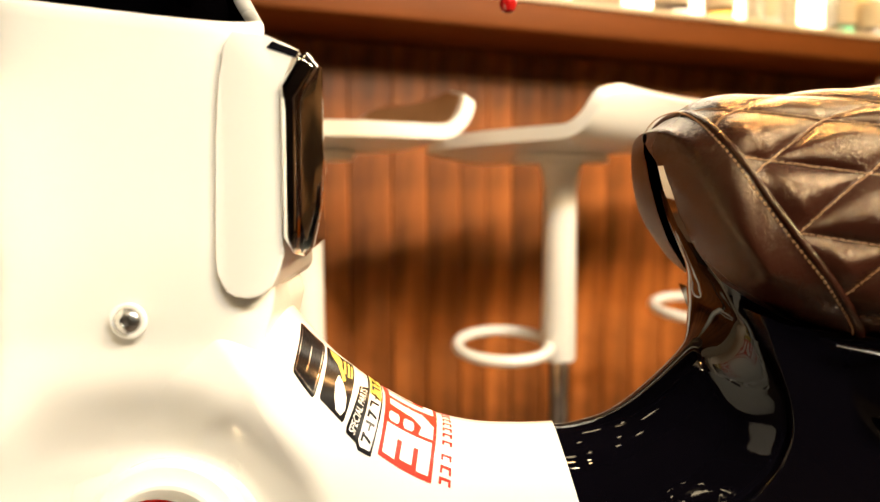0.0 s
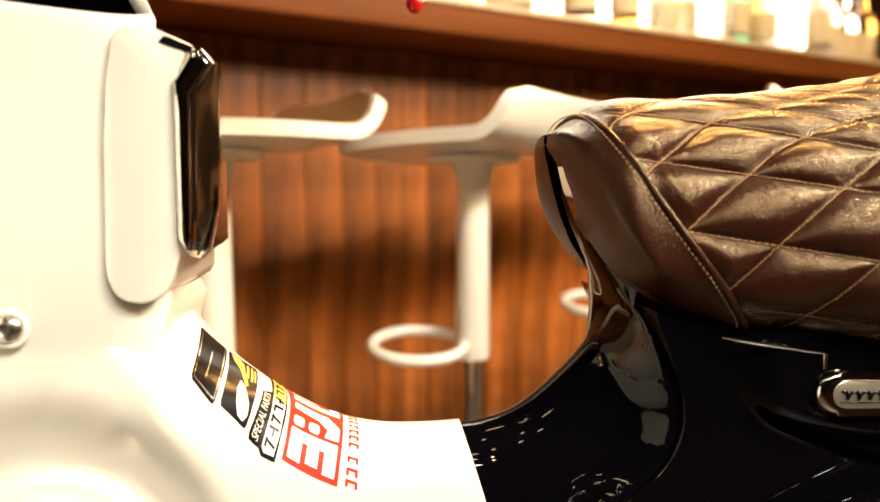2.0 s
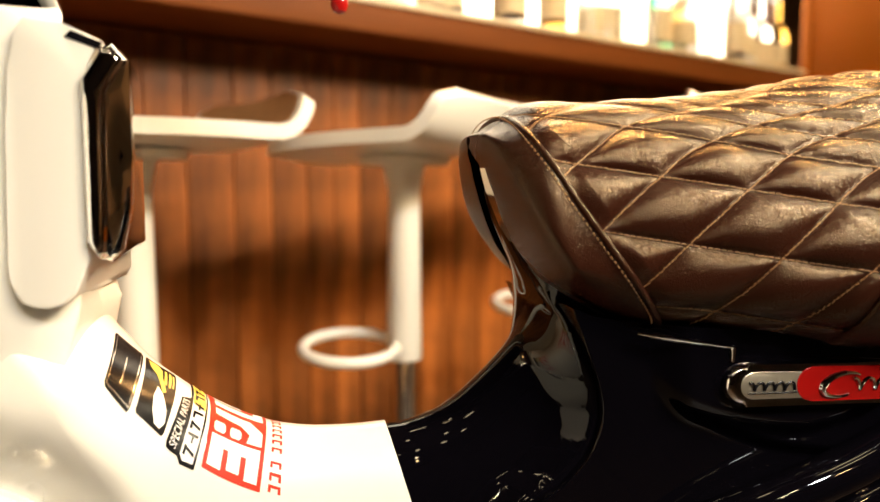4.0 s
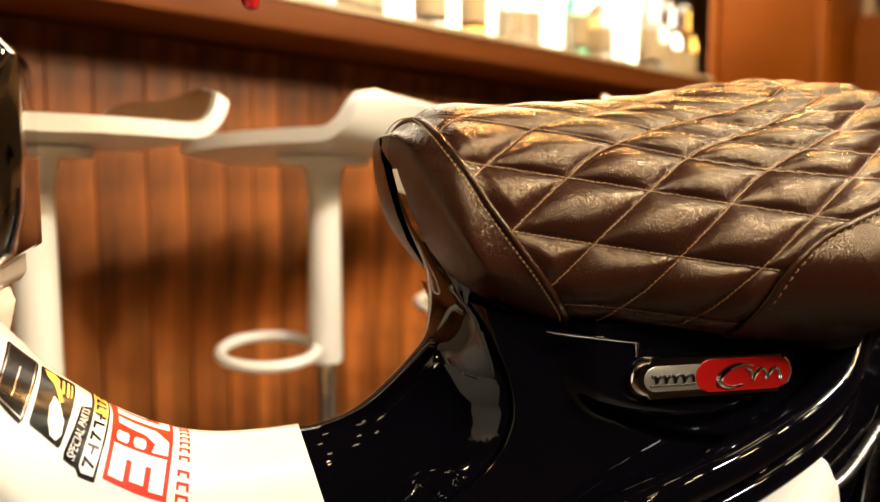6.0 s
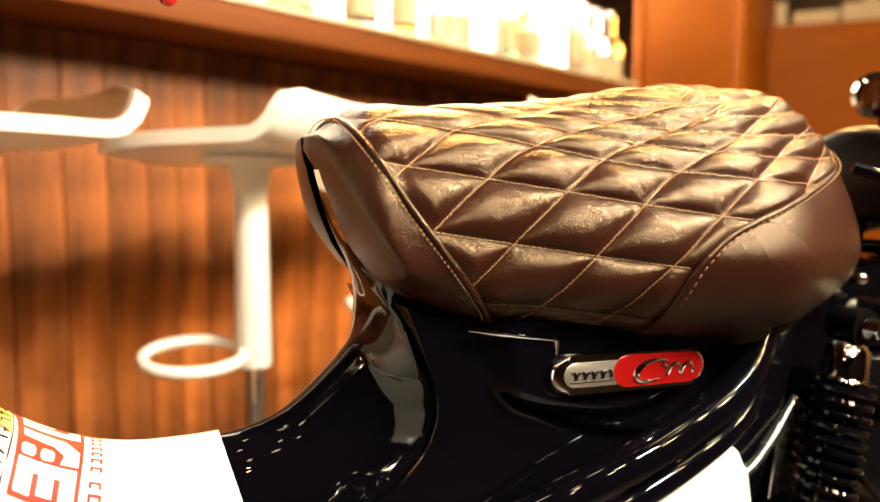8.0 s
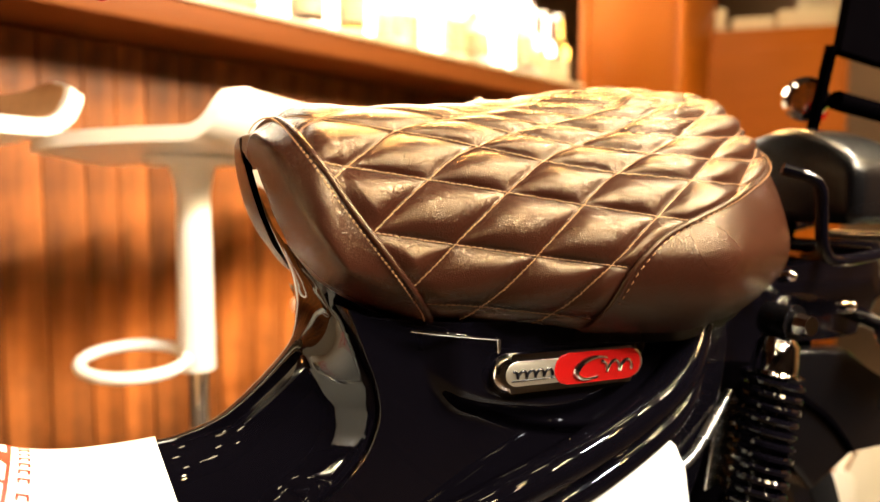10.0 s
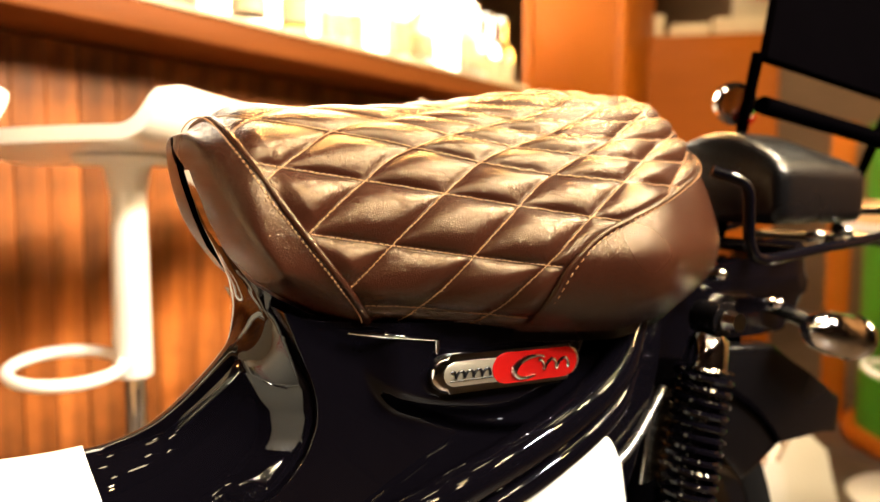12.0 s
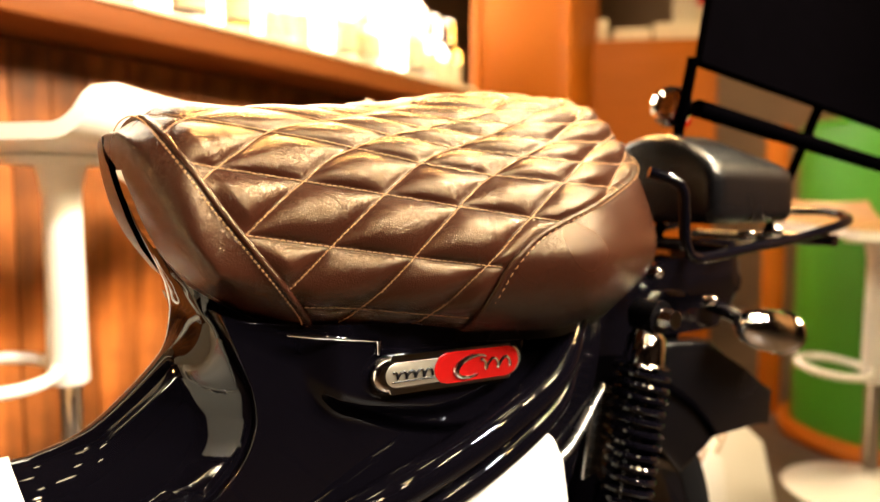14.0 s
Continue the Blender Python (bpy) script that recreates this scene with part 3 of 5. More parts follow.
# ---- scooter: white front ----
TUN = [(-0.2641, 0.7396), (-0.1956, 0.7102), (-0.1565, 0.6799), (-0.1271, 0.6476), (-0.1056, 0.6193), (-0.0851, 0.5987), (-0.0626, 0.5821), (-0.0411, 0.5674), (-0.0196, 0.5557), (0.0029, 0.5479), (0.0293, 0.543), (0.0597, 0.542), (0.0861, 0.543)]
FRM = [(0.0491, 0.5405), (0.0863, 0.5405), (0.1069, 0.5434), (0.1334, 0.5532), (0.1648, 0.5787), (0.1884, 0.6052), (0.1972, 0.6307), (0.1942, 0.6484), (0.1874, 0.6641), (0.1795, 0.6808), (0.1707, 0.7004), (0.1648, 0.72)]


def spine(profile, n, half, drop, top=0.0, skirt=0.16):
    """A saddle-shaped cover along a profile in x and z: elliptical crown of that half width and drop, with straight skirts."""
    c = spline(profile, n)
    t = np.gradient(c, axis=0)
    t /= np.linalg.norm(t, axis=1)[:, None]
    nrm = np.stack([-t[:, 1], t[:, 0]], -1)
    nrm *= np.sign(nrm[n // 4, 1])
    a = np.interp(c[:, 0], *half) if not callable(half) else half(np.linspace(0, 1, n))
    b = np.interp(c[:, 0], *drop) if not callable(drop) else drop(np.linspace(0, 1, n))
    rows = []
    for i in range(n):
        row = []
        for q in np.concatenate([np.linspace(-1.3, -1.0, 21)[:-1], np.linspace(-1, 1, 53), np.linspace(1.0, 1.3, 21)[1:]]):
            u = np.clip(abs(q), 0, 1) * math.pi / 2
            off = (a[i] + top) * math.sin(u) * (1 if q > 0 else -1)
            dn = b[i] * (1 - math.cos(u)) + max(0, abs(q) - 1) / 0.3 * skirt * (1 if c[i][1] < 0.60 else max(0.35, 1 - (c[i][1] - 0.60) / 0.06))
            p = c[i] + nrm[i] * (top - dn)
            row.append((p[0], CY + off, p[1]))
        rows.append(row)
    return np.array(rows)


TH = ([-0.25, -0.16, -0.12, -0.10, -0.046, 0.0, 0.09], [0.045, 0.060, 0.0715, 0.0755, 0.056, 0.050, 0.047])
TD = ([-0.25, -0.15, -0.10, -0.046, 0.0, 0.09], [0.04, 0.032, 0.034, 0.080, 0.09, 0.09])
tunnel_rows = spine(TUN, 110, TH, TD, 0.0, 0.26)
tunnel_rows = np.array(tunnel_rows)
edge = np.clip((np.linspace(0, 1, 110) - 0.86) / 0.14, 0, 1)[:, None]
tunnel_rows[..., 0] += edge * 0.25 * (tunnel_rows[:, 46:47, 2] - tunnel_rows[..., 2]).clip(0, 0.2)


def main_frame():
    """Pressed frame: sections that turn from upright to lying flat as the spine climbs under the seat's nose."""
    rows = []
    for i, (x, z) in enumerate(spline(FRM, 120)):
        k = i / 119
        ang = radians(-90 + 78 * min(1.0, k / 0.85))
        d = np.array((math.cos(ang), math.sin(ang)))
        a, b = 0.0435 + 0.012 * min(1, max(0, k - 0.2) / 0.5) - 0.012 * max(0, k - 0.75) / 0.25, 0.086 - 0.04 * k
        row = []
        for q in np.linspace(-1.4, 1.4, 141):
            u = min(abs(q), 1) * math.pi / 2
            p = np.array((x, z)) + d * (b * (1 - math.cos(u)) + max(0, abs(q) - 1) / 0.4 * (0.12 - 0.07 * k))
            edge_x = float(np.interp(p[1], [0.48, 0.507, 0.517, 0.535, 0.546, 0.562, 0.583, 0.604, 0.629, 0.645, 0.661], [0.15, 0.182, 0.198, 0.215, 0.222, 0.226, 0.224, 0.216, 0.208, 0.196, 0.186]))
            out = a * math.sin(u)
            flare = min(1, max(0, (p[0] - edge_x + 0.030) / 0.030)) ** 1.7 * min(1, abs(q) / 0.3) * (1 - min(1, max(0, (p[1] - 0.585) / 0.08)) ** 1.5)
            row.append((p[0], CY + math.copysign(out + (0.0722 - out) * flare, q), p[1]))
        rows.append(row)
    bike("main_frame", mesh("main_frame", *sheet(rows[:79])), BLACK, None, "glossy black pressed frame")
    bike("neck_cover", mesh("neck_cover", *sheet(rows[78:])), BLACK, None, "glossy black cover under the seat nose")


main_frame()


def dish(x, z, y):
    """Scooped hollow round the lamp on the near and the far flank."""
    r = math.hypot((x + 0.20) / 1.05, z - 0.478)
    k = min(1, max(0, (0.125 - r) / 0.06))
    step = min(1, max(0, (0.072 - r) / 0.006))
    return (1 if y < CY else -1) * (0.026 * k * k * (3 - 2 * k) + 0.005 * step)


for row in tunnel_rows:
    for p in row:
        if abs(p[1] - CY) > 0.02:
            p[1] += dish(p[0], p[2], p[1])
tunnel = bike("centre_tunnel", mesh("centre_tunnel", *sheet(tunnel_rows)), WHITE, None, "glossy white centre cover")


def column():
    rows = []
    for z in np.linspace(0.30, 0.845, 70):
        k = max(0.0, (z - 0.50) / 0.345)
        wide = min(1, max(0, (0.66 - z) / 0.10))
        cx, hx, hy = -0.205 - 0.017 * wide, 0.099 + 0.016 * wide, 0.078 + 0.0015 * (1 - k) ** 2 - 0.007 * min(1, max(0, (0.70 - z) / 0.08)) ** 2
        row = []
        for a in np.linspace(0, 2 * math.pi, 97):
            ca, sa = math.cos(a), math.sin(a)
            y = CY + hy * math.copysign(abs(sa) ** 0.40, sa)
            lim = max(-0.205, -0.107 - 0.25 * max(0.0, 0.662 - z) - 0.37 * max(0.0, y - CY + hy) * min(1, max(0, (z - 0.64) / 0.06))) - cx
            x = min(cx + hx * math.copysign(abs(ca) ** 0.40, ca), cx + lim)
            zz = z if k < 0.7 else 0.7415 + (z - 0.7415) * (0.832 - 0.105 * (x - cx) / hx + 4.2 * (y - CY + hy) * ((z - 0.7415) / 0.1035) ** 2)
            row.append((x, y + dish(x, zz, y), zz))
        rows.append(row)
    top = np.array(rows[-1])
    cen = np.array((-0.205, CY, 0))
    for inset, dz in ((0.0012, 0.0025), (0.004, 0.0042), (0.008, 0.0042), (0.011, 0.002), (0.0125, -0.003), (0.013, -0.05)):
        r = top.copy()
        d = r[:, :2] - cen[:2]
        ln = np.linalg.norm(d, axis=1)[:, None]
        r[:, :2] = cen[:2] + d * (ln - inset) / ln
        r[:, 2] += dz
        rows.append(r.tolist())
    col = bike("front_column", mesh("front_column", *sheet(rows)), WHITE, None, "glossy white steering column cover")
    bike("steering_stem", mesh("steering_stem", *merged(lathe_at((-0.215, CY, 0.72), [(0.060, 0.0), (0.060, 0.08), (0.060, 0.13), (0.055, 0.15), (0.05, 0.25)]), tube([(-0.165, 0.448, 0.842), (-0.15, 0.46, 0.87)], 0.012, 14))), MATT, None, "black steering stem and cables")
    lining = []
    for inset, dz in ((0.0128, 0.0), (0.0132, -0.004), (0.0138, -0.06)):
        r = top.copy()
        d = r[:, :2] - cen[:2]
        ln = np.linalg.norm(d, axis=1)[:, None]
        r[:, :2] = cen[:2] + d * (ln - inset) / ln
        r[:, 2] += dz
        lining.append(r.tolist())
    bike("collar_lining", mesh("collar_lining", *sheet(lining)), MATT, col, "black rubber collar lining")
    # bolt in a shallow cup
    cup = pose(-0.200, 0.4415, 0.6365, 90, 0, 0) @ Matrix.Scale(0.82, 4)
    b = bike("cover_bolt", mesh("cover_bolt", *move(lathe([(0.0105, 0.0), (0.0105, 0.002), (0.009, 0.0042), (0.0045, 0.0055), (0.0042, 0.003)], 28), cup)), STEEL, col, "domed steel socket bolt")
    bike("cover_washer", mesh("cover_washer", *move(lathe([(0.0145, -0.002), (0.0145, 0.0005), (0.0125, 0.0012), (0.0108, 0.0004)], 28), cup)), WHITE, col)
    return col


def move(vf, m):
    return [tuple(m @ Vector(v)) for v in vf[0]], vf[1]


def lathe_at(at, profile, seg=32):
    return move(lathe(profile, seg), pose(*at))


column()


def wing():
    """The leg shield's wing, sweeping forward and out to the near side, and its mirror."""
    for s in (-1, 1):
        rows = []
        for z in np.linspace(0.20, 0.80, 40):
            k = (z - 0.2) / 0.6
            reach = 0.27 * max(0.05, math.sin(math.pi * min(1, 0.25 + 0.75 * max(0, 1 - k) ** 0.8))) ** 0.6
            row = []
            for u in np.linspace(0, 1, 30):
                y = CY + s * (0.075 + reach * u)
                x = -0.295 - 0.08 * u ** 1.6
                row.append((x, y, z))
            rows.append(row)
        bike("leg_shield", mesh("leg_shield", *sheet(rows, (-0.006, 0, 0))), WHITE, None, "glossy white leg shield wing")


wing()


def inner_panel():
    out = [(-0.1418, 0.676), (-0.1410, 0.667), (-0.1392, 0.660), (-0.1355, 0.6545), (-0.1295, 0.6515), (-0.1215, 0.6505), (-0.1140, 0.6525), (-0.1065, 0.659), (-0.0985, 0.679), (-0.0995, 0.69), (-0.100, 0.785), (-0.0875, 0.8065), (-0.107, 0.8150), (-0.112, 0.8165), (-0.128, 0.8180), (-0.1345, 0.808), (-0.1375, 0.785), (-0.1400, 0.75)]
    b = prism(out, 0.4395, 0.6005, 0.0015)
    for v in b.verts:
        if v.co.y > 0.5:
            v.co.x = min(v.co.x, -0.164 * v.co.y - 0.012)
    panel = bike("inner_panel", b, WHITE, None, "glossy white rider-side panel")
    chrome = [(-0.0995, 0.785), (-0.087, 0.8035), (-0.082, 0.805), (-0.0745, 0.797), (-0.0725, 0.77), (-0.072, 0.74), (-0.0755, 0.71), (-0.082, 0.683), (-0.0875, 0.677), (-0.092, 0.6785), (-0.099, 0.69)]
    cc = np.array(chrome)
    inner = np.array([(-0.0995, 0.785), (-0.087, 0.8035), (-0.082, 0.8045), (-0.0752, 0.796), (-0.0873, 0.777), (-0.0878, 0.74), (-0.088, 0.71), (-0.0885, 0.694), (-0.0895, 0.684), (-0.0925, 0.680), (-0.099, 0.69)])
    core = np.array([(-0.0935, 0.780), (-0.086, 0.795), (-0.0825, 0.797), (-0.081, 0.794), (-0.0935, 0.776), (-0.0935, 0.74), (-0.0935, 0.71), (-0.0935, 0.696), (-0.0935, 0.69), (-0.0937, 0.688), (-0.0939, 0.692)])
    loft = []
    for y, form in ((0.4340, core + (inner - core) * 0.15), (0.4344, core + (inner - core) * 0.40), (0.4354, core + (inner - core) * 0.65), (0.4372, core + (inner - core) * 0.86), (0.440, inner), (0.4412, inner + (cc - inner) * 0.08), (0.4445, inner + (cc - inner) * 0.5), (0.448, inner + (cc - inner) * 0.85), (0.452, cc), (0.470, inner + (cc - inner) * 0.75), (0.540, inner + (cc - inner) * 0.1), (0.600, inner)):
        ring = [(min(p[0], -0.1645 * y), y, p[1]) for p in form]
        loft.append(ring + ring[:1])
    vs, fs = sheet(loft)
    fs += [tuple(range(len(cc))), tuple(len(loft) * (len(cc) + 1) - 1 - i for i in range(len(cc)))]
    bike("chrome_trim", mesh("chrome_trim", vs, fs, 32), CHROME, panel, "thick faceted chrome surround")
    bike("slot", mesh("slot", *sheet([[(-0.1035, 0.4390, 0.8115), (-0.0875, 0.4390, 0.8055)], [(-0.1070, 0.4390, 0.8075), (-0.0893, 0.4390, 0.8015)]], (0, 0.004, 0))), BLACKPRINT, panel, "black slot")


inner_panel()


def front_lamp():
    m = pose(-0.188, 0.452, 0.474, 82, 0, 0) @ Matrix.Scale(1.55, 4)
    ring = bike("lamp_ring", mesh("lamp_ring", *move(lathe([(0.029, -0.02), (0.029, 0.004), (0.0262, 0.0075), (0.0235, 0.004), (0.0235, -0.01)], 40), m)), CHROME, None, "chrome ring of the round side lamp")
    bike("reflector", mesh("reflector", *move(lathe([(0.0235, -0.012), (0.0235, -0.004), (0.012, -0.001), (0.001, 0.0)], 40), m)), RED, ring, "round red reflector")
    bike("lamp_seat", mesh("lamp_seat", *move(lathe([(0.040, -0.02), (0.040, -0.006), (0.037, -0.003), (0.030, -0.003)], 40), m)), WHITE, ring)


front_lamp()


# ---- scooter: black middle ----
def side_cover():
    """Flat black cover with a rolled front edge, and two steps that sweep under the badge."""
    out = [(0.206, 0.640), (0.214, 0.620), (0.220, 0.604), (0.2275, 0.583), (0.230, 0.562), (0.226, 0.546), (0.219, 0.533), (0.202, 0.515), (0.185, 0.504), (0.14, 0.47), (0.30, 0.40), (0.50, 0.40), (0.57, 0.52), (0.57, 0.615), (0.45, 0.62), (0.25, 0.630)]
    ring = np.array([tuple(p) for p in spline(out + out[:1], 220)[:-1]])
    cen = np.array((0.38, 0.53))

    def ease(v):
        v = np.clip(v, 0, 1)
        return v * v * (3 - 2 * v)

    def relief(x, z):
        up = hermite(np.array([0.26, 0.282, 0.306, 0.341, 0.385, 0.431, 0.48]), np.array([0.592, 0.573, 0.562, 0.5525, 0.547, 0.558, 0.590]), x)
        low = hermite(np.array([0.26, 0.275, 0.287, 0.311, 0.342, 0.385, 0.43, 0.50]), np.array([0.600, 0.578, 0.565, 0.553, 0.5405, 0.529, 0.523, 0.520]), x)
        fade = ease((x - 0.262) / 0.03) * ease((0.50 - x) / 0.04)
        return fade * (0.0080 * ease((z - up + 0.009) / 0.018) + 0.0065 * ease((z - low + 0.007) / 0.014))

    rows = []
    for k, y in [(1.0, 0.598), (1.0, 0.462)] + [(1 - 0.006 * (1 - math.cos(a)), 0.4475 - 0.0055 * math.sin(a)) for a in np.linspace(0, math.pi / 2, 7)] + [(k, 0.442) for k in np.linspace(0.985, 0.01, 80)]:
        q = cen + (ring - cen) * k
        rows.append(np.stack([q[:, 0], y - (relief(q[:, 0], q[:, 1]) if k < 0.99 else 0 * q[:, 0]), q[:, 1]], -1))
    rows = [np.vstack([r, r[:1]]) for r in rows]
    cover = bike("side_cover", mesh("side_cover", *sheet(rows), 60), BLACK, None, "glossy black side cover")
    strip = spline([(0.250, 0.433, 0.6225), (0.27, 0.429, 0.6195), (0.30, 0.427, 0.6145), (0.318, 0.426, 0.6115)], 16)
    bike("latch_strip", mesh("latch_strip", *tube(strip, np.interp(np.linspace(0, 1, 16), [0, 0.3, 0.6, 1], [0.0008, 0.0017, 0.0014, 0.0008]), 8)), CHROME, cover, "thin bright strip under the seat")
    bike("latch_stud", mesh("latch_stud", *lathe_at((0.3195, 0.426, 0.598), [(0.0012, 0.003), (0.0018, 0.011), (0.0018, 0.0135), (0.0005, 0.0145)], 10)), CHROME, cover)
    return cover


side_cover()


def stadium(cx, cz, lx, lz, n=16, lean=0.0):
    pts = []
    r = lz / 2
    for s, c in ((1, lx / 2 - r), (-1, -(lx / 2 - r))):
        for a in np.linspace(-math.pi / 2, math.pi / 2, n):
            pts.append((c + s * r * math.cos(a), s * r * math.sin(a)))
    c, s = math.cos(lean), math.sin(lean)
    return [(cx + x * c - z * s, cz + x * s + z * c) for x, z in pts]


def badge():
    plate = bike("badge", prism(stadium(0.3855, 0.5835, 0.146, 0.030, lean=-0.03), 0.4195, 0.438, 0.0048, 6), CHROME, None, "chrome side badge")
    bike("badge_bed", prism(stadium(0.3835, 0.5835, 0.160, 0.040, lean=-0.03), 0.427, 0.440, 0.004, 3), BLACK, plate, "glossy black badge bed")
    bike("red_field", prism(stadium(0.4095, 0.5832, 0.088, 0.025, lean=-0.03), 0.4188, 0.430, 0.0012), RED, plate, "red enamel field")
    bike("dark_field", prism(stadium(0.3525, 0.5845, 0.062, 0.019, lean=-0.03), 0.4192, 0.430, 0.0008), CHAMPAGNE, plate)
    def wave(x0, x1, z0, amp, turns, n=60):
        t = np.linspace(0, 1, n)
        return [(x0 + (x1 - x0) * u + 0.5 * amp * math.sin(2 * math.pi * turns * u), z0 + amp * math.sin(2 * math.pi * turns * u + 1.2) - 0.03 * (x1 - x0) * u) for u in t]
    crescent = [(0.4035 + 0.0165 * math.cos(a) + 0.004 * math.sin(a), 0.5825 + 0.0085 * math.sin(a)) for a in np.linspace(radians(50), radians(300), 30)]
    fat = np.interp(np.linspace(0, 1, 30), [0, 0.5, 1], [0.0008, 0.0030, 0.0008])
    bike("raised_mark", mesh("raised_mark", *merged(tube([(x, 0.4186, z) for x, z in crescent], fat, 8), tube([(x, 0.4184, z) for x, z in wave(0.411, 0.443, 0.5825, 0.0044, 2.5)], 0.0013, 8))), CHROME, plate, "raised chrome crescent and wave")
    bike("dark_mark", mesh("dark_mark", *merged(tube([(x, 0.4189, z) for x, z in wave(0.328, 0.364, 0.5845, 0.0030, 4.5)], 0.0011, 6), tube([(0.327, 0.4190, 0.5800), (0.366, 0.4190, 0.5790)], 0.0007, 6))), BLACKPRINT, plate, "dark raised wave")


badge()
for dz, r in ((0.0, 0.017), (-0.030, 0.012)):
    line = spline([(0.24, 0.44, 0.455 + dz), (0.33, 0.425, 0.490 + dz), (0.42, 0.42, 0.522 + dz), (0.50, 0.425, 0.560 + dz), (0.54, 0.44, 0.60 + dz)], 40)
    bike("frame_tube", mesh("frame_tube", *tube(line, r, 16)), BLACK, None, "glossy black diagonal frame tube")
white_out = spline([(0.30, 0.455), (0.36, 0.4795), (0.43, 0.496), (0.475, 0.5075), (0.492, 0.508), (0.503, 0.502), (0.511, 0.488), (0.517, 0.46), (0.522, 0.42), (0.52, 0.30), (0.40, 0.26), (0.28, 0.30), (0.27, 0.42), (0.30, 0.455)], 80)
bike("white_side_panel", prism([tuple(p) for p in white_out[:-1]], 0.424, 0.616, 0.006), WHITE, None, "glossy white side panel")


def sticker(corners, lift, n=14, m=14):
    """Patch of the tunnel's skin between four corners given as (along, round), clockwise from the crown's front."""
    rows = np.array(tunnel_rows)
    k, w = rows.shape[:2]
    c = np.array(corners, float)

    def at(a, b):
        p = (c[0] * (1 - a) + c[1] * a) * (1 - b) + (c[3] * (1 - a) + c[2] * a) * b
        i, j = p[0] * (k - 1), 20 + (p[1] + 1) * 26
        i0, j0 = int(np.clip(i, 0, k - 2)), int(np.clip(j, 0, w - 2))
        fi, fj = i - i0, j - j0
        q = (rows[i0, j0] * (1 - fi) + rows[i0 + 1, j0] * fi) * (1 - fj) + (rows[i0, j0 + 1] * (1 - fi) + rows[i0 + 1, j0 + 1] * fi) * fj
        nn = np.cross(rows[i0 + 1, j0] - rows[i0, j0], rows[i0, j0 + 1] - rows[i0, j0])
        nn /= np.linalg.norm(nn)
        return q, nn * (1 if nn[2] > 0 else -1)

    def poly(name, outline, mat, parent, level, label=""):
        """A flat printed shape, outline in parts of the patch, cut into a fine mesh that follows the skin."""
        b = bmesh.new()
        b.faces.new([b.verts.new((x, y, 0)) for x, y in outline])
        for axis, count in ((0, n), (1, m)):
            for t in np.linspace(-0.1, 1.1, count):
                co, no = [0, 0, 0], [0, 0, 0]
                co[axis], no[axis] = t, 1
                bmesh.ops.bisect_plane(b, geom=b.verts[:] + b.edges[:] + b.faces[:], plane_co=co, plane_no=no)
        for v in b.verts:
            q, nn = at(v.co.x, v.co.y)
            v.co = q + nn * (lift + level * 0.00022)
        ob = bike(name, b, mat, parent, label)
        return ob

    return poly


def bars(poly, rects, mat, parent, name, level):
    for x0, y0, x1, y1 in rects:
        poly(name, [(x0, y0), (x1, y0), (x1, y1), (x0, y1)], mat, parent, level)


FULL = [(0, 0), (1, 0), (1, 1), (0, 1)]


def rounded(x0, y0, x1, y1, r=0.06):
    return [(x0 + r, y0), (x1 - r, y0), (x1, y0 + r), (x1, y1 - r), (x1 - r, y1), (x0 + r, y1), (x0, y1 - r), (x0, y0 + r)]


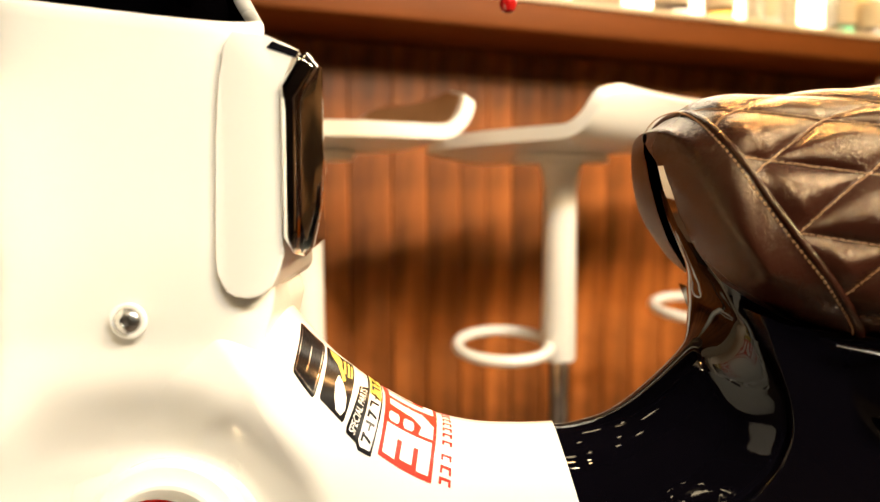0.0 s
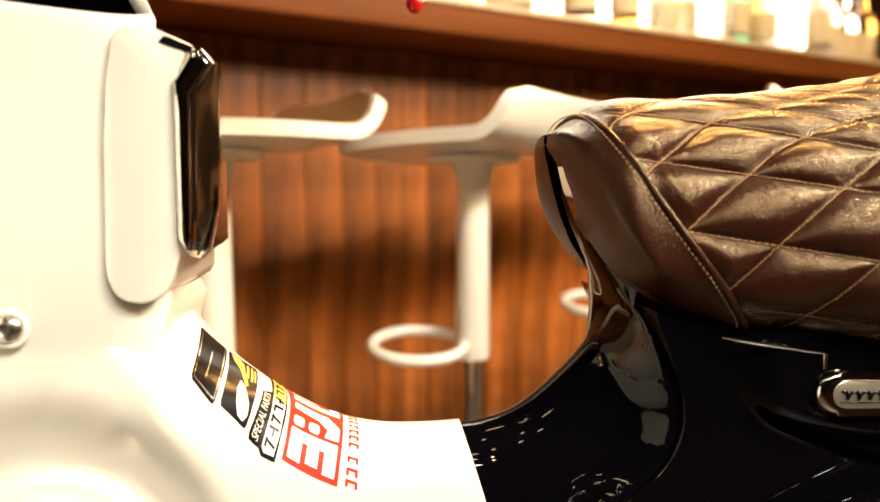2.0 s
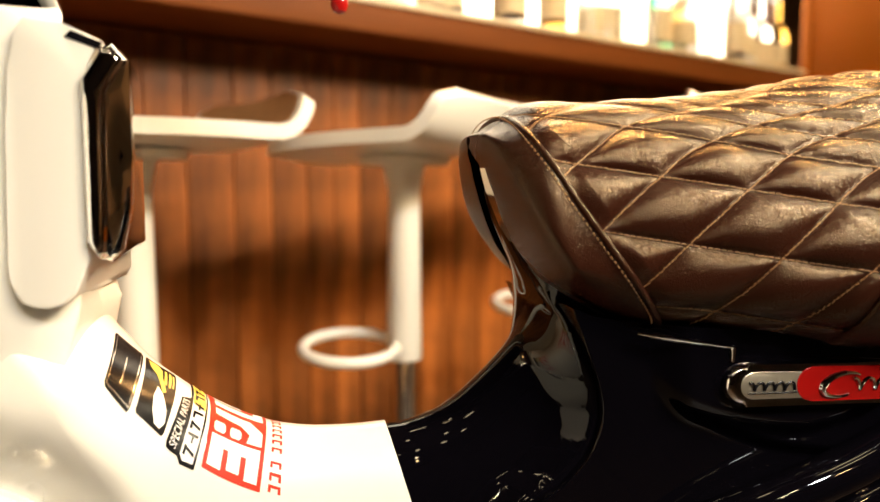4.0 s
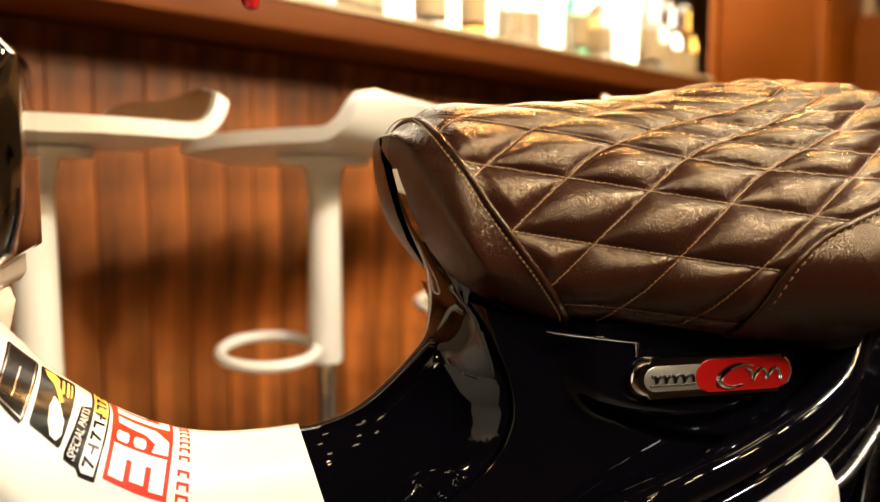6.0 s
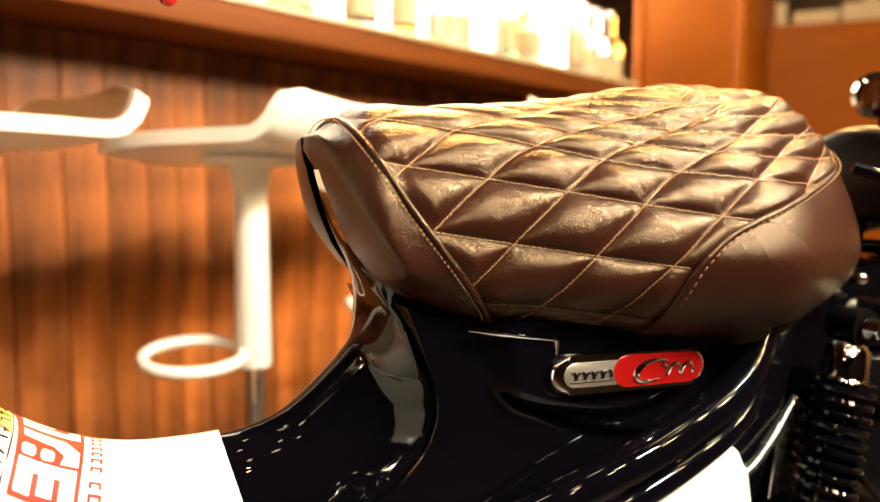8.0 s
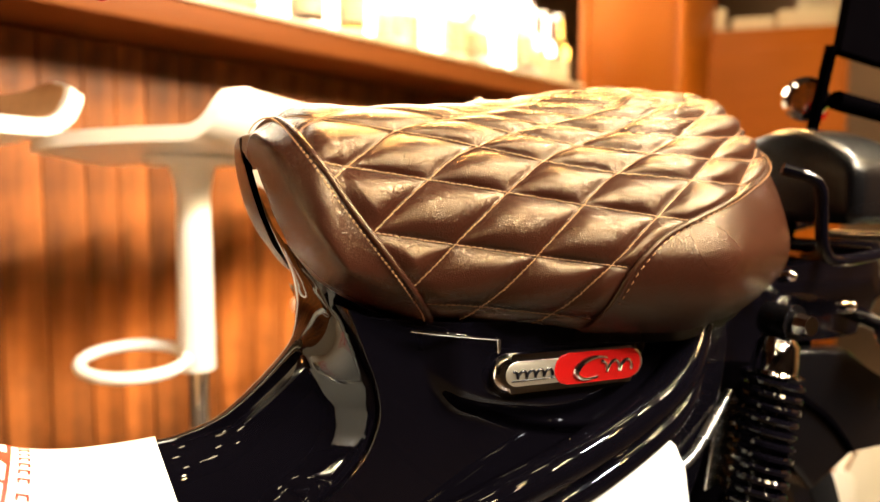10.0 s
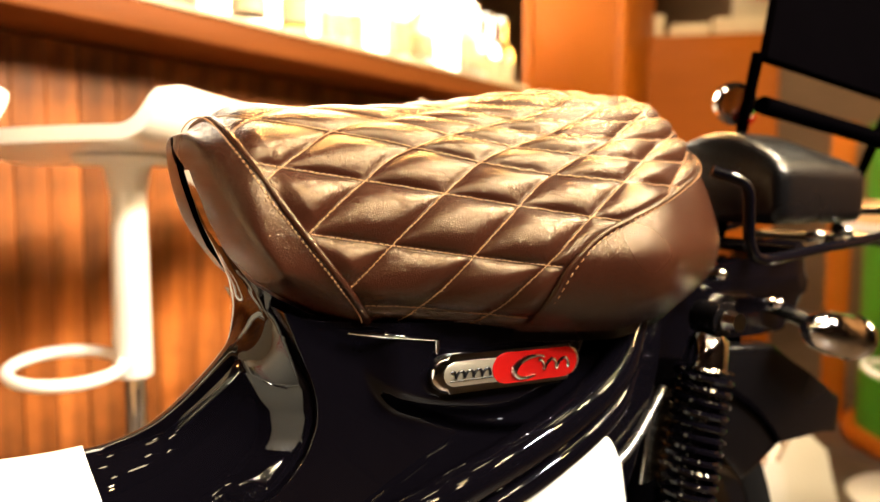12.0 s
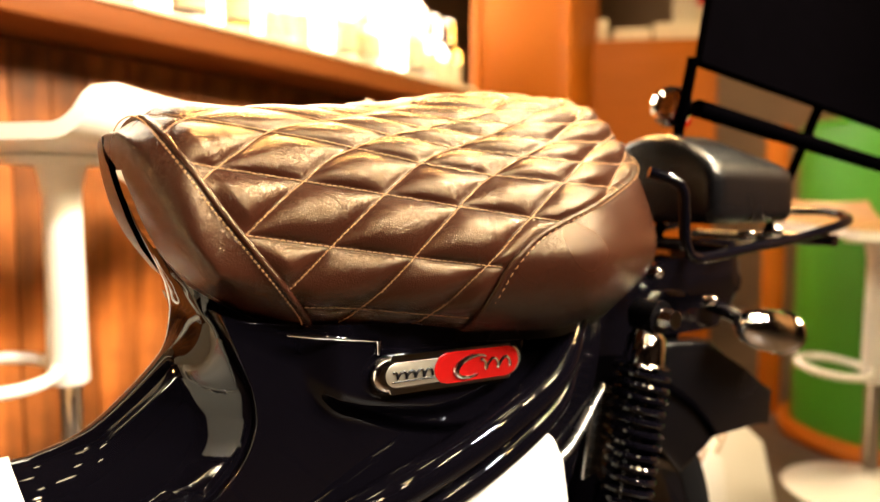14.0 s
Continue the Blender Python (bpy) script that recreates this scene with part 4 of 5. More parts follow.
def stickers():
    p1 = sticker([(0.484, 0.03), (0.544, 0.06), (0.583, -0.55), (0.531, -0.51)], 0.0005)
    a = p1("sticker", rounded(0, 0, 1, 1), BLACKPRINT, tunnel, 0, "glossy black rectangular sticker")
    for x0, y0, x1, y1 in ((0.06, 0.05, 0.94, 0.065), (0.06, 0.935, 0.94, 0.95), (0.06, 0.05, 0.09, 0.95), (0.91, 0.05, 0.94, 0.95), (0.48, 0.35, 0.515, 0.80)):
        p1("print_line", [(x0, y0), (x1, y0), (x1, y1), (x0, y1)], STEEL, tunnel, 1)
    p2 = sticker([(0.549, 0.06), (0.609, 0.07), (0.646, -0.53), (0.589, -0.51)], 0.0005)
    p2("sticker", rounded(0, 0, 1, 1, 0.04), BLACKPRINT, tunnel, 0, "black sticker with a white drop shape")
    up = [(0.10, 0.06), (0.42, 0.04), (0.55, 0.14), (0.55, 0.30), (0.72, 0.52), (0.62, 0.55), (0.38, 0.30), (0.18, 0.20)]
    low = [(0.45, 0.50), (0.62, 0.56), (0.86, 0.74), (0.92, 0.88), (0.82, 0.96), (0.62, 0.95), (0.46, 0.84), (0.38, 0.66)]
    p2("white_drop", up, YELLOWPRINT, tunnel, 1)
    p2("white_drop", low, WHITEPRINT, tunnel, 1)
    bars(p2, [(0.62, 0.10, 0.70, 0.40), (0.76, 0.10, 0.84, 0.42), (0.88, 0.12, 0.93, 0.40)], YELLOWPRINT, tunnel, "print_bar", 1)
    p3 = sticker([(0.618, 0.10), (0.668, 0.12), (0.712, -0.62), (0.656, -0.58)], 0.0005)
    p3("sticker", [(0.40, 0.0), (0.95, 0.0), (1.0, 0.1), (0.97, 0.97), (0.55, 1.0), (0.42, 0.96), (0.05, 0.97), (0.0, 0.92), (0.06, 0.42), (0.38, 0.36)], BLACKPRINT, tunnel, 0, "black outlined lettering sticker")
    p3("sticker_face", [(0.46, 0.03), (0.90, 0.03), (0.94, 0.12), (0.90, 0.94), (0.58, 0.965), (0.48, 0.93), (0.46, 0.40)], WHITEPRINT, tunnel, 1)
    p3("sticker_glow", [(0.46, 0.03), (0.90, 0.03), (0.92, 0.45), (0.47, 0.42)], YELLOWPRINT, tunnel, 2)
    for k, y in enumerate(np.linspace(0.06, 0.84, 8)):
        slant = 0.03 if k % 2 else -0.01
        p3("print_bar", [(0.53, y), (0.86, y + slant), (0.86, y + slant + 0.026), (0.53, y + 0.026)], BLACKPRINT, tunnel, 3)
        p3("print_bar", [(0.53, y), (0.60, y), (0.60, y + 0.078), (0.53, y + 0.078)] if k % 3 else [(0.67, y), (0.73, y), (0.73, y + 0.078), (0.67, y + 0.078)], BLACKPRINT, tunnel, 4)
    # the readable words of the narrow line
    text = bpy.data.curves.new("words", "FONT")
    text.body, text.align_x, text.align_y, text.size = "SPECIAL PARTS", "CENTER", "CENTER", 1.0
    holder = bpy.data.objects.new("words", text)
    me = bpy.data.meshes.new_from_object(holder)
    bpy.data.objects.remove(holder)
    co = np.array([v.co[:] for v in me.vertices])
    span = co.max(0) - co.min(0)
    mid_ = (co.max(0) + co.min(0)) / 2
    t3 = np.array([(0.618, 0.10), (0.668, 0.12), (0.712, -0.62), (0.656, -0.58)])
    rows = np.array(tunnel_rows)
    k, w = rows.shape[:2]
    for v, (x, y, _) in zip(me.vertices, co):
        b_ = 0.68 - (x - mid_[0]) / span[0] * 0.50
        a_ = 0.215 + 0.045 * (0.68 - b_) - (y - mid_[1]) / span[1] * 0.24 * -1 * -1
        p = (t3[0] * (1 - a_) + t3[1] * a_) * (1 - b_) + (t3[3] * (1 - a_) + t3[2] * a_) * b_
        i, j = p[0] * (k - 1), 20 + (p[1] + 1) * 26
        i0, j0 = int(i), int(j)
        fi, fj = i - i0, j - j0
        q = (rows[i0, j0] * (1 - fi) + rows[i0 + 1, j0] * fi) * (1 - fj) + (rows[i0, j0 + 1] * (1 - fi) + rows[i0 + 1, j0 + 1] * fi) * fj
        nn = np.cross(rows[i0 + 1, j0] - rows[i0, j0], rows[i0, j0 + 1] - rows[i0, j0])
        nn /= np.linalg.norm(nn)
        v.co = q + nn * (1 if nn[2] > 0 else -1) * 0.0013
    me.materials.clear()
    bike("words", me, WHITEPRINT, tunnel, "small white words on black")
    p4 = sticker([(0.672, 0.10), (0.782, 0.10), (0.800, -0.60), (0.716, -0.56)], 0.0005)
    p4("sticker", FULL, REDPRINT, tunnel, 0, "red and white block logo sticker")
    # white comb at the foot, two dots, then sweeping strokes
    white = [[(0.07, 0.655), (0.93, 0.655), (0.93, 0.955), (0.71, 0.955), (0.71, 0.765), (0.62, 0.765), (0.62, 0.93), (0.40, 0.93), (0.40, 0.765), (0.31, 0.765), (0.31, 0.955), (0.07, 0.955)],
             rounded(0.09, 0.50, 0.30, 0.62, 0.03), rounded(0.38, 0.50, 0.58, 0.62, 0.03),
             [(0.68, 0.62), (0.94, 0.62), (0.94, 0.46), (0.72, 0.33), (0.10, 0.30), (0.10, 0.40), (0.55, 0.44), (0.72, 0.52)],
             [(0.94, 0.27), (0.94, 0.05), (0.78, 0.05), (0.78, 0.16), (0.10, 0.12), (0.10, 0.24)], rounded(0.10, 0.02, 0.60, 0.08, 0.02)]
    for o in white:
        p4("white_block", o, WHITEPRINT, tunnel, 1)
    p5 = sticker([(0.789, 0.10), (0.811, 0.10), (0.833, -0.62), (0.807, -0.60)], 0.0004)
    for y0, y1 in ((0.02, 0.06), (0.09, 0.13), (0.16, 0.22), (0.25, 0.30), (0.33, 0.38), (0.41, 0.46), (0.49, 0.54), (0.58, 0.63), (0.72, 0.78), (0.82, 0.89), (0.92, 0.98)):
        p5("print_bar", [(0.15, y0), (0.85, y0), (0.85, y0 + 0.4 * (y1 - y0)), (0.15, y0 + 0.4 * (y1 - y0))], REDPRINT, tunnel, 0)
        for a in (0.15, 0.70):
            p5("print_bar", [(a, y0), (a + 0.15, y0), (a + 0.15, y1), (a, y1)], REDPRINT, tunnel, 0)


stickers()

# polished plate under the seat's nose
plate = [[(0.155, 0.500, 0.737), (0.174, 0.458, 0.737)], [(0.1595, 0.500, 0.720), (0.179, 0.458, 0.719)], [(0.170, 0.500, 0.695), (0.189, 0.458, 0.692)], [(0.178, 0.500, 0.683), (0.194, 0.458, 0.678)]]
bike("nose_plate", mesh("nose_plate", *sheet(plate, (0.002, 0.003, 0.0))), CHROME, None, "polished plate under the seat nose")


# far end of the handlebar, with a red lever tip
bar_line = spline([(-0.19, CY, 0.955), (-0.12, 0.60, 0.965), (0.0, 0.67, 0.955), (0.058, 0.683, 0.945)], 30)
handlebar = bike("handlebar", mesh("handlebar", *tube(bar_line, 0.011, 14)), BLACK, None, "black handlebar")
bike("lever_tip", mesh("lever_tip", *lathe_at((0.065, 0.683, 0.888), [(0.001, 0.0), (0.006, 0.002), (0.0085, 0.008), (0.0075, 0.015), (0.004, 0.022), (0.003, 0.055)], 20)), RED, handlebar, "dark red lever tip")


# ---- scooter: rear ----
def shock(side):
    y = CY + side * 0.105
    top, bot = np.array((0.622, y, 0.603)), np.array((0.565, y, 0.300))
    body = bike("shock_absorber", mesh("shock_absorber", *merged(tube([bot, bot + (top - bot) * 0.35, bot + (top - bot) * 0.36, top], [0.020, 0.020, 0.009, 0.009], 16), tube([top + (0, -0.014, 0), top + (0, 0.014, 0)], 0.017, 18), tube([bot + (0, -0.014, 0), bot + (0, 0.014, 0)], 0.016, 18))), SATIN, None, "black rear shock absorber")
    n, turns = 560, 20
    a, b = top + (bot - top) * 0.16, top + (bot - top) * 0.88
    ax = (bot - top) / np.linalg.norm(bot - top)
    u = np.cross(ax, (0, 1, 0))
    coil = [a + (b - a) * k / n + 0.0255 * (math.cos(2 * math.pi * turns * k / n) * u + math.sin(2 * math.pi * turns * k / n) * np.array((0, 1, 0))) for k in range(n + 1)]
    bike("coil_spring", mesh("coil_spring", *tube(coil, 0.0036, 7)), BLACK, body, "glossy black coil spring")
    bike("spring_cap", mesh("spring_cap", *tube([top + (bot - top) * 0.05, top + (bot - top) * 0.07, top + (bot - top) * 0.15, top + (bot - top) * 0.16], [0.014, 0.019, 0.021, 0.028], 20)), CHROME, body, "chrome spring cap")
    bike("top_nut", mesh("top_nut", *tube([top + (0, -0.03, 0.0), top + (0, -0.018, 0.0)], [0.009, 0.011], 8)), CHROME, body, "chrome dome nut")


shock(-1)
shock(1)


def wheel():
    c = Vector((0.597, CY, 0.272))
    m = Matrix.Translation(c) @ pose(0, 0, 0, 90, 0, 0)
    prof = [(0.218, -0.028), (0.233, -0.037), (0.250, -0.036), (0.261, -0.022), (0.265, 0.0), (0.261, 0.022), (0.250, 0.036), (0.233, 0.037), (0.218, 0.028), (0.218, -0.028)]
    v, f = lathe(prof, 64)
    tyre = bike("rear_wheel", mesh("rear_wheel", *move((v, f[:-2]), m)), RUBBER, None, "black rear tyre")
    v, f = lathe([(0.198, -0.02), (0.219, -0.027), (0.221, 0.0), (0.219, 0.027), (0.198, 0.02), (0.198, -0.02)], 64)
    bike("rim", mesh("rim", *move((v, f[:-2]), m)), BLACK, tyre, "black wheel rim")
    bike("hub", mesh("hub", *move(lathe([(0.03, -0.06), (0.06, -0.05), (0.06, 0.05), (0.03, 0.06)], 32), m)), BLACK, tyre)
    for k in range(9):
        a = 2 * math.pi * k / 9
        d = np.array((math.cos(a), 0, math.sin(a)))
        bike("spoke", mesh("spoke", *tube([np.array(c) + d * 0.055, np.array(c) + d * 0.202], 0.010, 8)), BLACK, tyre)
    rows = []
    for a in np.linspace(radians(38), radians(150), 50):
        rows.append([(c[0] + (0.29 - 0.03 * abs(u) ** 3) * math.cos(a), CY + 0.07 * u, c[2] + (0.29 - 0.03 * abs(u) ** 3) * math.sin(a)) for u in np.linspace(-1, 1, 15)])
    bike("rear_fender", mesh("rear_fender", *sheet(rows, (0.0, 0.0, -0.003))), MATT, None, "glossy black rear fender")
    arm = spline([(0.50, 0.43, 0.33), (0.56, 0.43, 0.30), (0.597, 0.44, 0.272)], 20)
    bike("swing_arm", mesh("swing_arm", *tube(arm, 0.02, 14)), BLACK, None, "black swing arm")
    inner = [(0.54, 0.60), (0.66, 0.62), (0.78, 0.60), (0.76, 0.50), (0.70, 0.30), (0.60, 0.20), (0.50, 0.30)]
    bike("inner_fender", prism(inner, 0.485, 0.555, 0.01), MATT, None, "black inner fender")
    strut = spline([(0.505, 0.436, 0.468), (0.537, 0.436, 0.484), (0.588, 0.442, 0.533)], 12)
    bike("grey_strut", mesh("grey_strut", *tube(strut, 0.0055, 12)), STEEL, None, "grey metal strut")


    guard = [(0.577, 0.526), (0.596, 0.524), (0.597, 0.485), (0.585, 0.446), (0.555, 0.444), (0.562, 0.490)]
    bike("chain_guard", prism(guard, 0.437, 0.443, 0.002), STEEL, None, "grey metal guard plate")
    flap = [(0.690, 0.560), (0.790, 0.552), (0.860, 0.502), (0.930, 0.470), (0.926, 0.424), (0.860, 0.438), (0.800, 0.440), (0.740, 0.400), (0.700, 0.440)]
    bike("mud_flap", prism(flap, 0.456, 0.500, 0.006), SATIN, None, "black rear mudguard stay")


wheel()


def rear_body():
    out = [(0.56, 0.60), (0.64, 0.632), (0.78, 0.652), (0.86, 0.655), (0.88, 0.64), (0.87, 0.59), (0.84, 0.565), (0.78, 0.56), (0.70, 0.56), (0.60, 0.53)]
    bike("tail_frame", prism([tuple(p) for p in spline(out + out[:1], 60)[:-1]], 0.475, 0.585, 0.012), BLACK, None, "glossy black tail frame")
    b = block(0.170, 0.180, 0.062, 0.014, 5)
    bmesh.ops.subdivide_edges(b, edges=[e for e in b.edges if e.calc_length() > 0.1], cuts=10, use_grid_fill=True)
    for v in b.verts:
        if v.co.z > 0.02:
            v.co.z += 0.044 * (1 - (v.co.y / 0.09) ** 2) * (1 - 0.5 * max(0, v.co.x / 0.09))
    bmesh.ops.translate(b, vec=(0.832, CY, 0.7205), verts=b.verts)
    bike("pillion_pad", b, SATIN, None, "black vinyl box pad on the rear carrier")
    for s in (-1, 1):
        y = CY + s * 0.105
        rail = spline([(0.640, y + 0.02 * -s, 0.745), (0.664, y, 0.732), (0.672, y, 0.705), (0.676, y, 0.672), (0.70, y, 0.6565), (0.80, y, 0.664), (0.90, y, 0.672), (1.02, y, 0.69), (1.08, CY + s * 0.05, 0.70), (1.085, CY, 0.70)], 70)
        bike("carrier_rail", mesh("carrier_rail", *tube(rail, 0.006, 12)), BLACK, None, "glossy black tubular carrier rail")
    for x in (0.76, 0.99):
        bike("carrier_bar", mesh("carrier_bar", *tube([(x, CY - 0.105, 0.665), (x, CY + 0.105, 0.665)], 0.008, 10)), BLACK, None, "black carrier crossbar")
    for s in (-1, 1):
        y = CY + s * 0.05
        lamp = bike("indicator", mesh("indicator", *move(lathe([(0.004, -0.056), (0.013, -0.050), (0.020, -0.036), (0.0245, -0.012), (0.0255, 0.010), (0.0255, 0.030), (0.027, 0.032), (0.027, 0.040), (0.022, 0.048), (0.010, 0.054), (0.001, 0.055)], 28), pose(0.835, CY + s * 0.105, 0.566, 0, 0, 0) @ pose(0, 0, 0, 0, 102, 0))), CHROME, None, "chrome bullet indicator")
        bike("stalk", mesh("stalk", *tube([(0.80, CY + s * 0.03, 0.60), (0.82, CY + s * 0.09, 0.575)], 0.009, 10)), BLACK, lamp)


for x, y, z, r in ((0.655, 0.432, 0.642, 0.006), (0.822, 0.432, 0.676, 0.007), (0.878, 0.432, 0.679, 0.008), (0.748, 0.43, 0.606, 0.006), (0.640, 0.43, 0.580, 0.005)):
    bike("dome_nut", mesh("dome_nut", *move(lathe([(r, -0.012), (r, 0.0), (r * 0.8, r * 0.55), (r * 0.4, r * 0.85), (0.0005, r * 0.95)], 18), pose(x, y, z, 78, 0, 0))), CHROME, None, "chrome dome nut")


rear_body()


def top_case():
    """A black case lid leaning back over the carrier on two struts."""
    root = empty("tilted_case", pose(0.80, 0.50, 0.0), "black flat case leaning open above the rear carrier", "case")
    bl, br = Vector((0.80, 0.50, 0.878)), Vector((1.25, 0.46, 0.815))
    up = Vector((0.15, 0.06, 0.30))
    e = (br - bl)
    n = e.cross(up).normalized()
    rows = [[bl + e * u + up * v - Vector((0.8, 0.5, 0)) for u in np.linspace(0, 1, 12)] for v in np.linspace(0, 1.3, 10)]
    part("lid", mesh("lid", *sheet(rows, n * 0.012)), MATT, root, "black lid panel")
    part("lower_rail", mesh("lower_rail", *tube([bl + Vector((0.01, 0, -0.05)) - Vector((0.8, 0.5, 0)), br + Vector((0, 0, -0.05)) - Vector((0.8, 0.5, 0))], 0.011, 10)), MATT, root, "black lower rail")
    ring = pose(0.022, 0.045, 0.835, 90, 0, -40)
    part("hinge_ring", mesh("hinge_ring", *move(lathe([(0.024, -0.008), (0.027, 0.0), (0.024, 0.008), (0.019, 0.010), (0.019, -0.008)], 32), ring)), CHROME, root, "chrome ring")
    part("red_reflector", mesh("red_reflector", *move(lathe([(0.014, -0.006), (0.013, 0.004), (0.001, 0.007)], 28), pose(0.048, 0.05, 0.822, 90, 0, -40))), RED, root, "red reflector")
    for x in (0.80, 1.06):
        k = (x - 0.80) / 0.45
        part("strut", mesh("strut", *tube([bl + e * k - Vector((0.8, 0.5, -0.01)), Vector((x - 0.8 + 0.02, 0.06, 0.668))], 0.007, 8)), MATT, root)


top_case()


# ---- far end of the room ----
def cabinet_slats(root, wide):
    """Thin level slats of the cabinet's shutter."""
    first = None
    for k in range(44):
        at = pose(0.0, -0.197, -0.35 + 0.032 * k, 12, 0, 0)
        if first is None:
            first = part("slat", block(wide, 0.007, 0.029, 0.002, 1), ORANGEWOOD, root, at=at)
        else:
            o = new("slat", first.data)
            o.parent, o.matrix_basis = root, at


def cabinet_board():
    a, b = Vector((1.81, 2.22, 0)), Vector((1.99, 1.86, 0))
    d = b - a
    m = Matrix.Translation((a + b) / 2 + Vector((0, 0, 1.1))) @ pose(0, 0, 0, 0, 0, math.degrees(math.atan2(d.y, d.x)))
    root = tagged(part("cabinet", block(d.length, 0.35, 2.2, 0.006), ORANGEWOOD, at=m @ pose(0, 0.175, 0)), "tall orange veneered cabinet at the bar's end", "cabinet")
    part("door", block(d.length - 0.06, 0.02, 2.1, 0.004), ORANGEWOOD, root, at=pose(0.0, -0.186, 0))
    for s in (-1, 1):
        part("edge_strip", block(0.034, 0.03, 2.2, 0.004), ORANGEWOOD, root, at=pose(s * (d.length / 2 - 0.014), -0.191, 0))
    cabinet_slats(root, d.length - 0.075)


cabinet_board()


def sideboard():
    m = pose(2.52, 2.02, 0, 0, 0, -42)
    root = tagged(part("sideboard", block(0.62, 0.4, 1.36, 0.006), ORANGEWOOD, at=m @ pose(0, 0, 0.68)), "orange wooden sideboard against the wall", "sideboard")
    part("panel", block(0.5, 0.02, 1.2, 0.004), ORANGEWOOD, root, at=pose(0.03, -0.212, 0))
    for k, (x, w, h) in enumerate(((-0.2, 0.16, 0.10), (-0.02, 0.15, 0.06), (0.17, 0.2, 0.08))):
        tagged(part("document_box", block(w, 0.22, h, 0.004), PALE, at=m @ pose(x, -0.02, 1.36 + h / 2)), "pale paper box on the sideboard", "box", "boxes on the sideboard")
    poster = tagged(part("poster", block(0.34, 0.01, 0.5, 0.001), PALE, at=pose(2.86, 1.86, 1.55, 0, 0, -50)), "pale poster with a red patch", "poster")
    part("red_patch", block(0.14, 0.004, 0.16, 0.001), REDPRINT, poster, at=pose(0, -0.008, 0.10))


sideboard()


def green_screen():
    rows = []
    for z in np.linspace(0.05, 0.92, 12):
        rows.append([(2.34 + 0.30 * math.cos(a), 0.834 + 0.30 * math.sin(a), z) for a in np.linspace(radians(85), radians(320), 40)])
    drum = tagged(part("green_drum", mesh("green_drum", *sheet(rows)), GREEN, None), "large green painted drum standing on the floor", "drum")
    part("base_ring", mesh("base_ring", *tube([(2.34 + 0.31 * math.cos(a), 0.834 + 0.31 * math.sin(a), 0.03) for a in np.linspace(0, 2 * math.pi, 48, endpoint=False)], 0.028, 8, True)), ORANGEWOOD, drum, "wooden base ring")
    part("drum_top", mesh("drum_top", *lathe_at((2.34, 0.834, 0.915), [(0.30, 0), (0.305, 0.012), (0.29, 0.02), (0.01, 0.02)], 48)), GREEN, drum)


green_screen()
tagged(part("wood_post", block(0.09, 0.07, 0.95, 0.006), ORANGEWOOD, at=pose(2.29, 1.22, 0.475, 0, 0, 28)), "orange wooden post beside the green drum", "post")
for outline, y0, y1, lab in (([(1.341, 0.188), (1.406, 0.262), (1.53, 0.177), (1.60, 0.006), (1.25, 0.006)], 0.80, 0.95, "tall faceted white plastic box on the floor"), ([(1.188, 0.129), (1.266, 0.229), (1.33, 0.19), (1.36, 0.006), (1.12, 0.006)], 0.77, 0.90, "low faceted white plastic box on the floor")):
    box = tagged(part("white_box", prism(outline, y0, y1, 0.012), STOOLWHITE), lab, "box", "white boxes on the floor")
    part("edge_strip", mesh("edge_strip", *tube([(outline[4][0], y0, outline[4][1] + 0.004), (outline[0][0], y0, outline[0][1]), (outline[1][0], y0, outline[1][1])], 0.003, 8)), WALNUT, box, "brown edge strip")



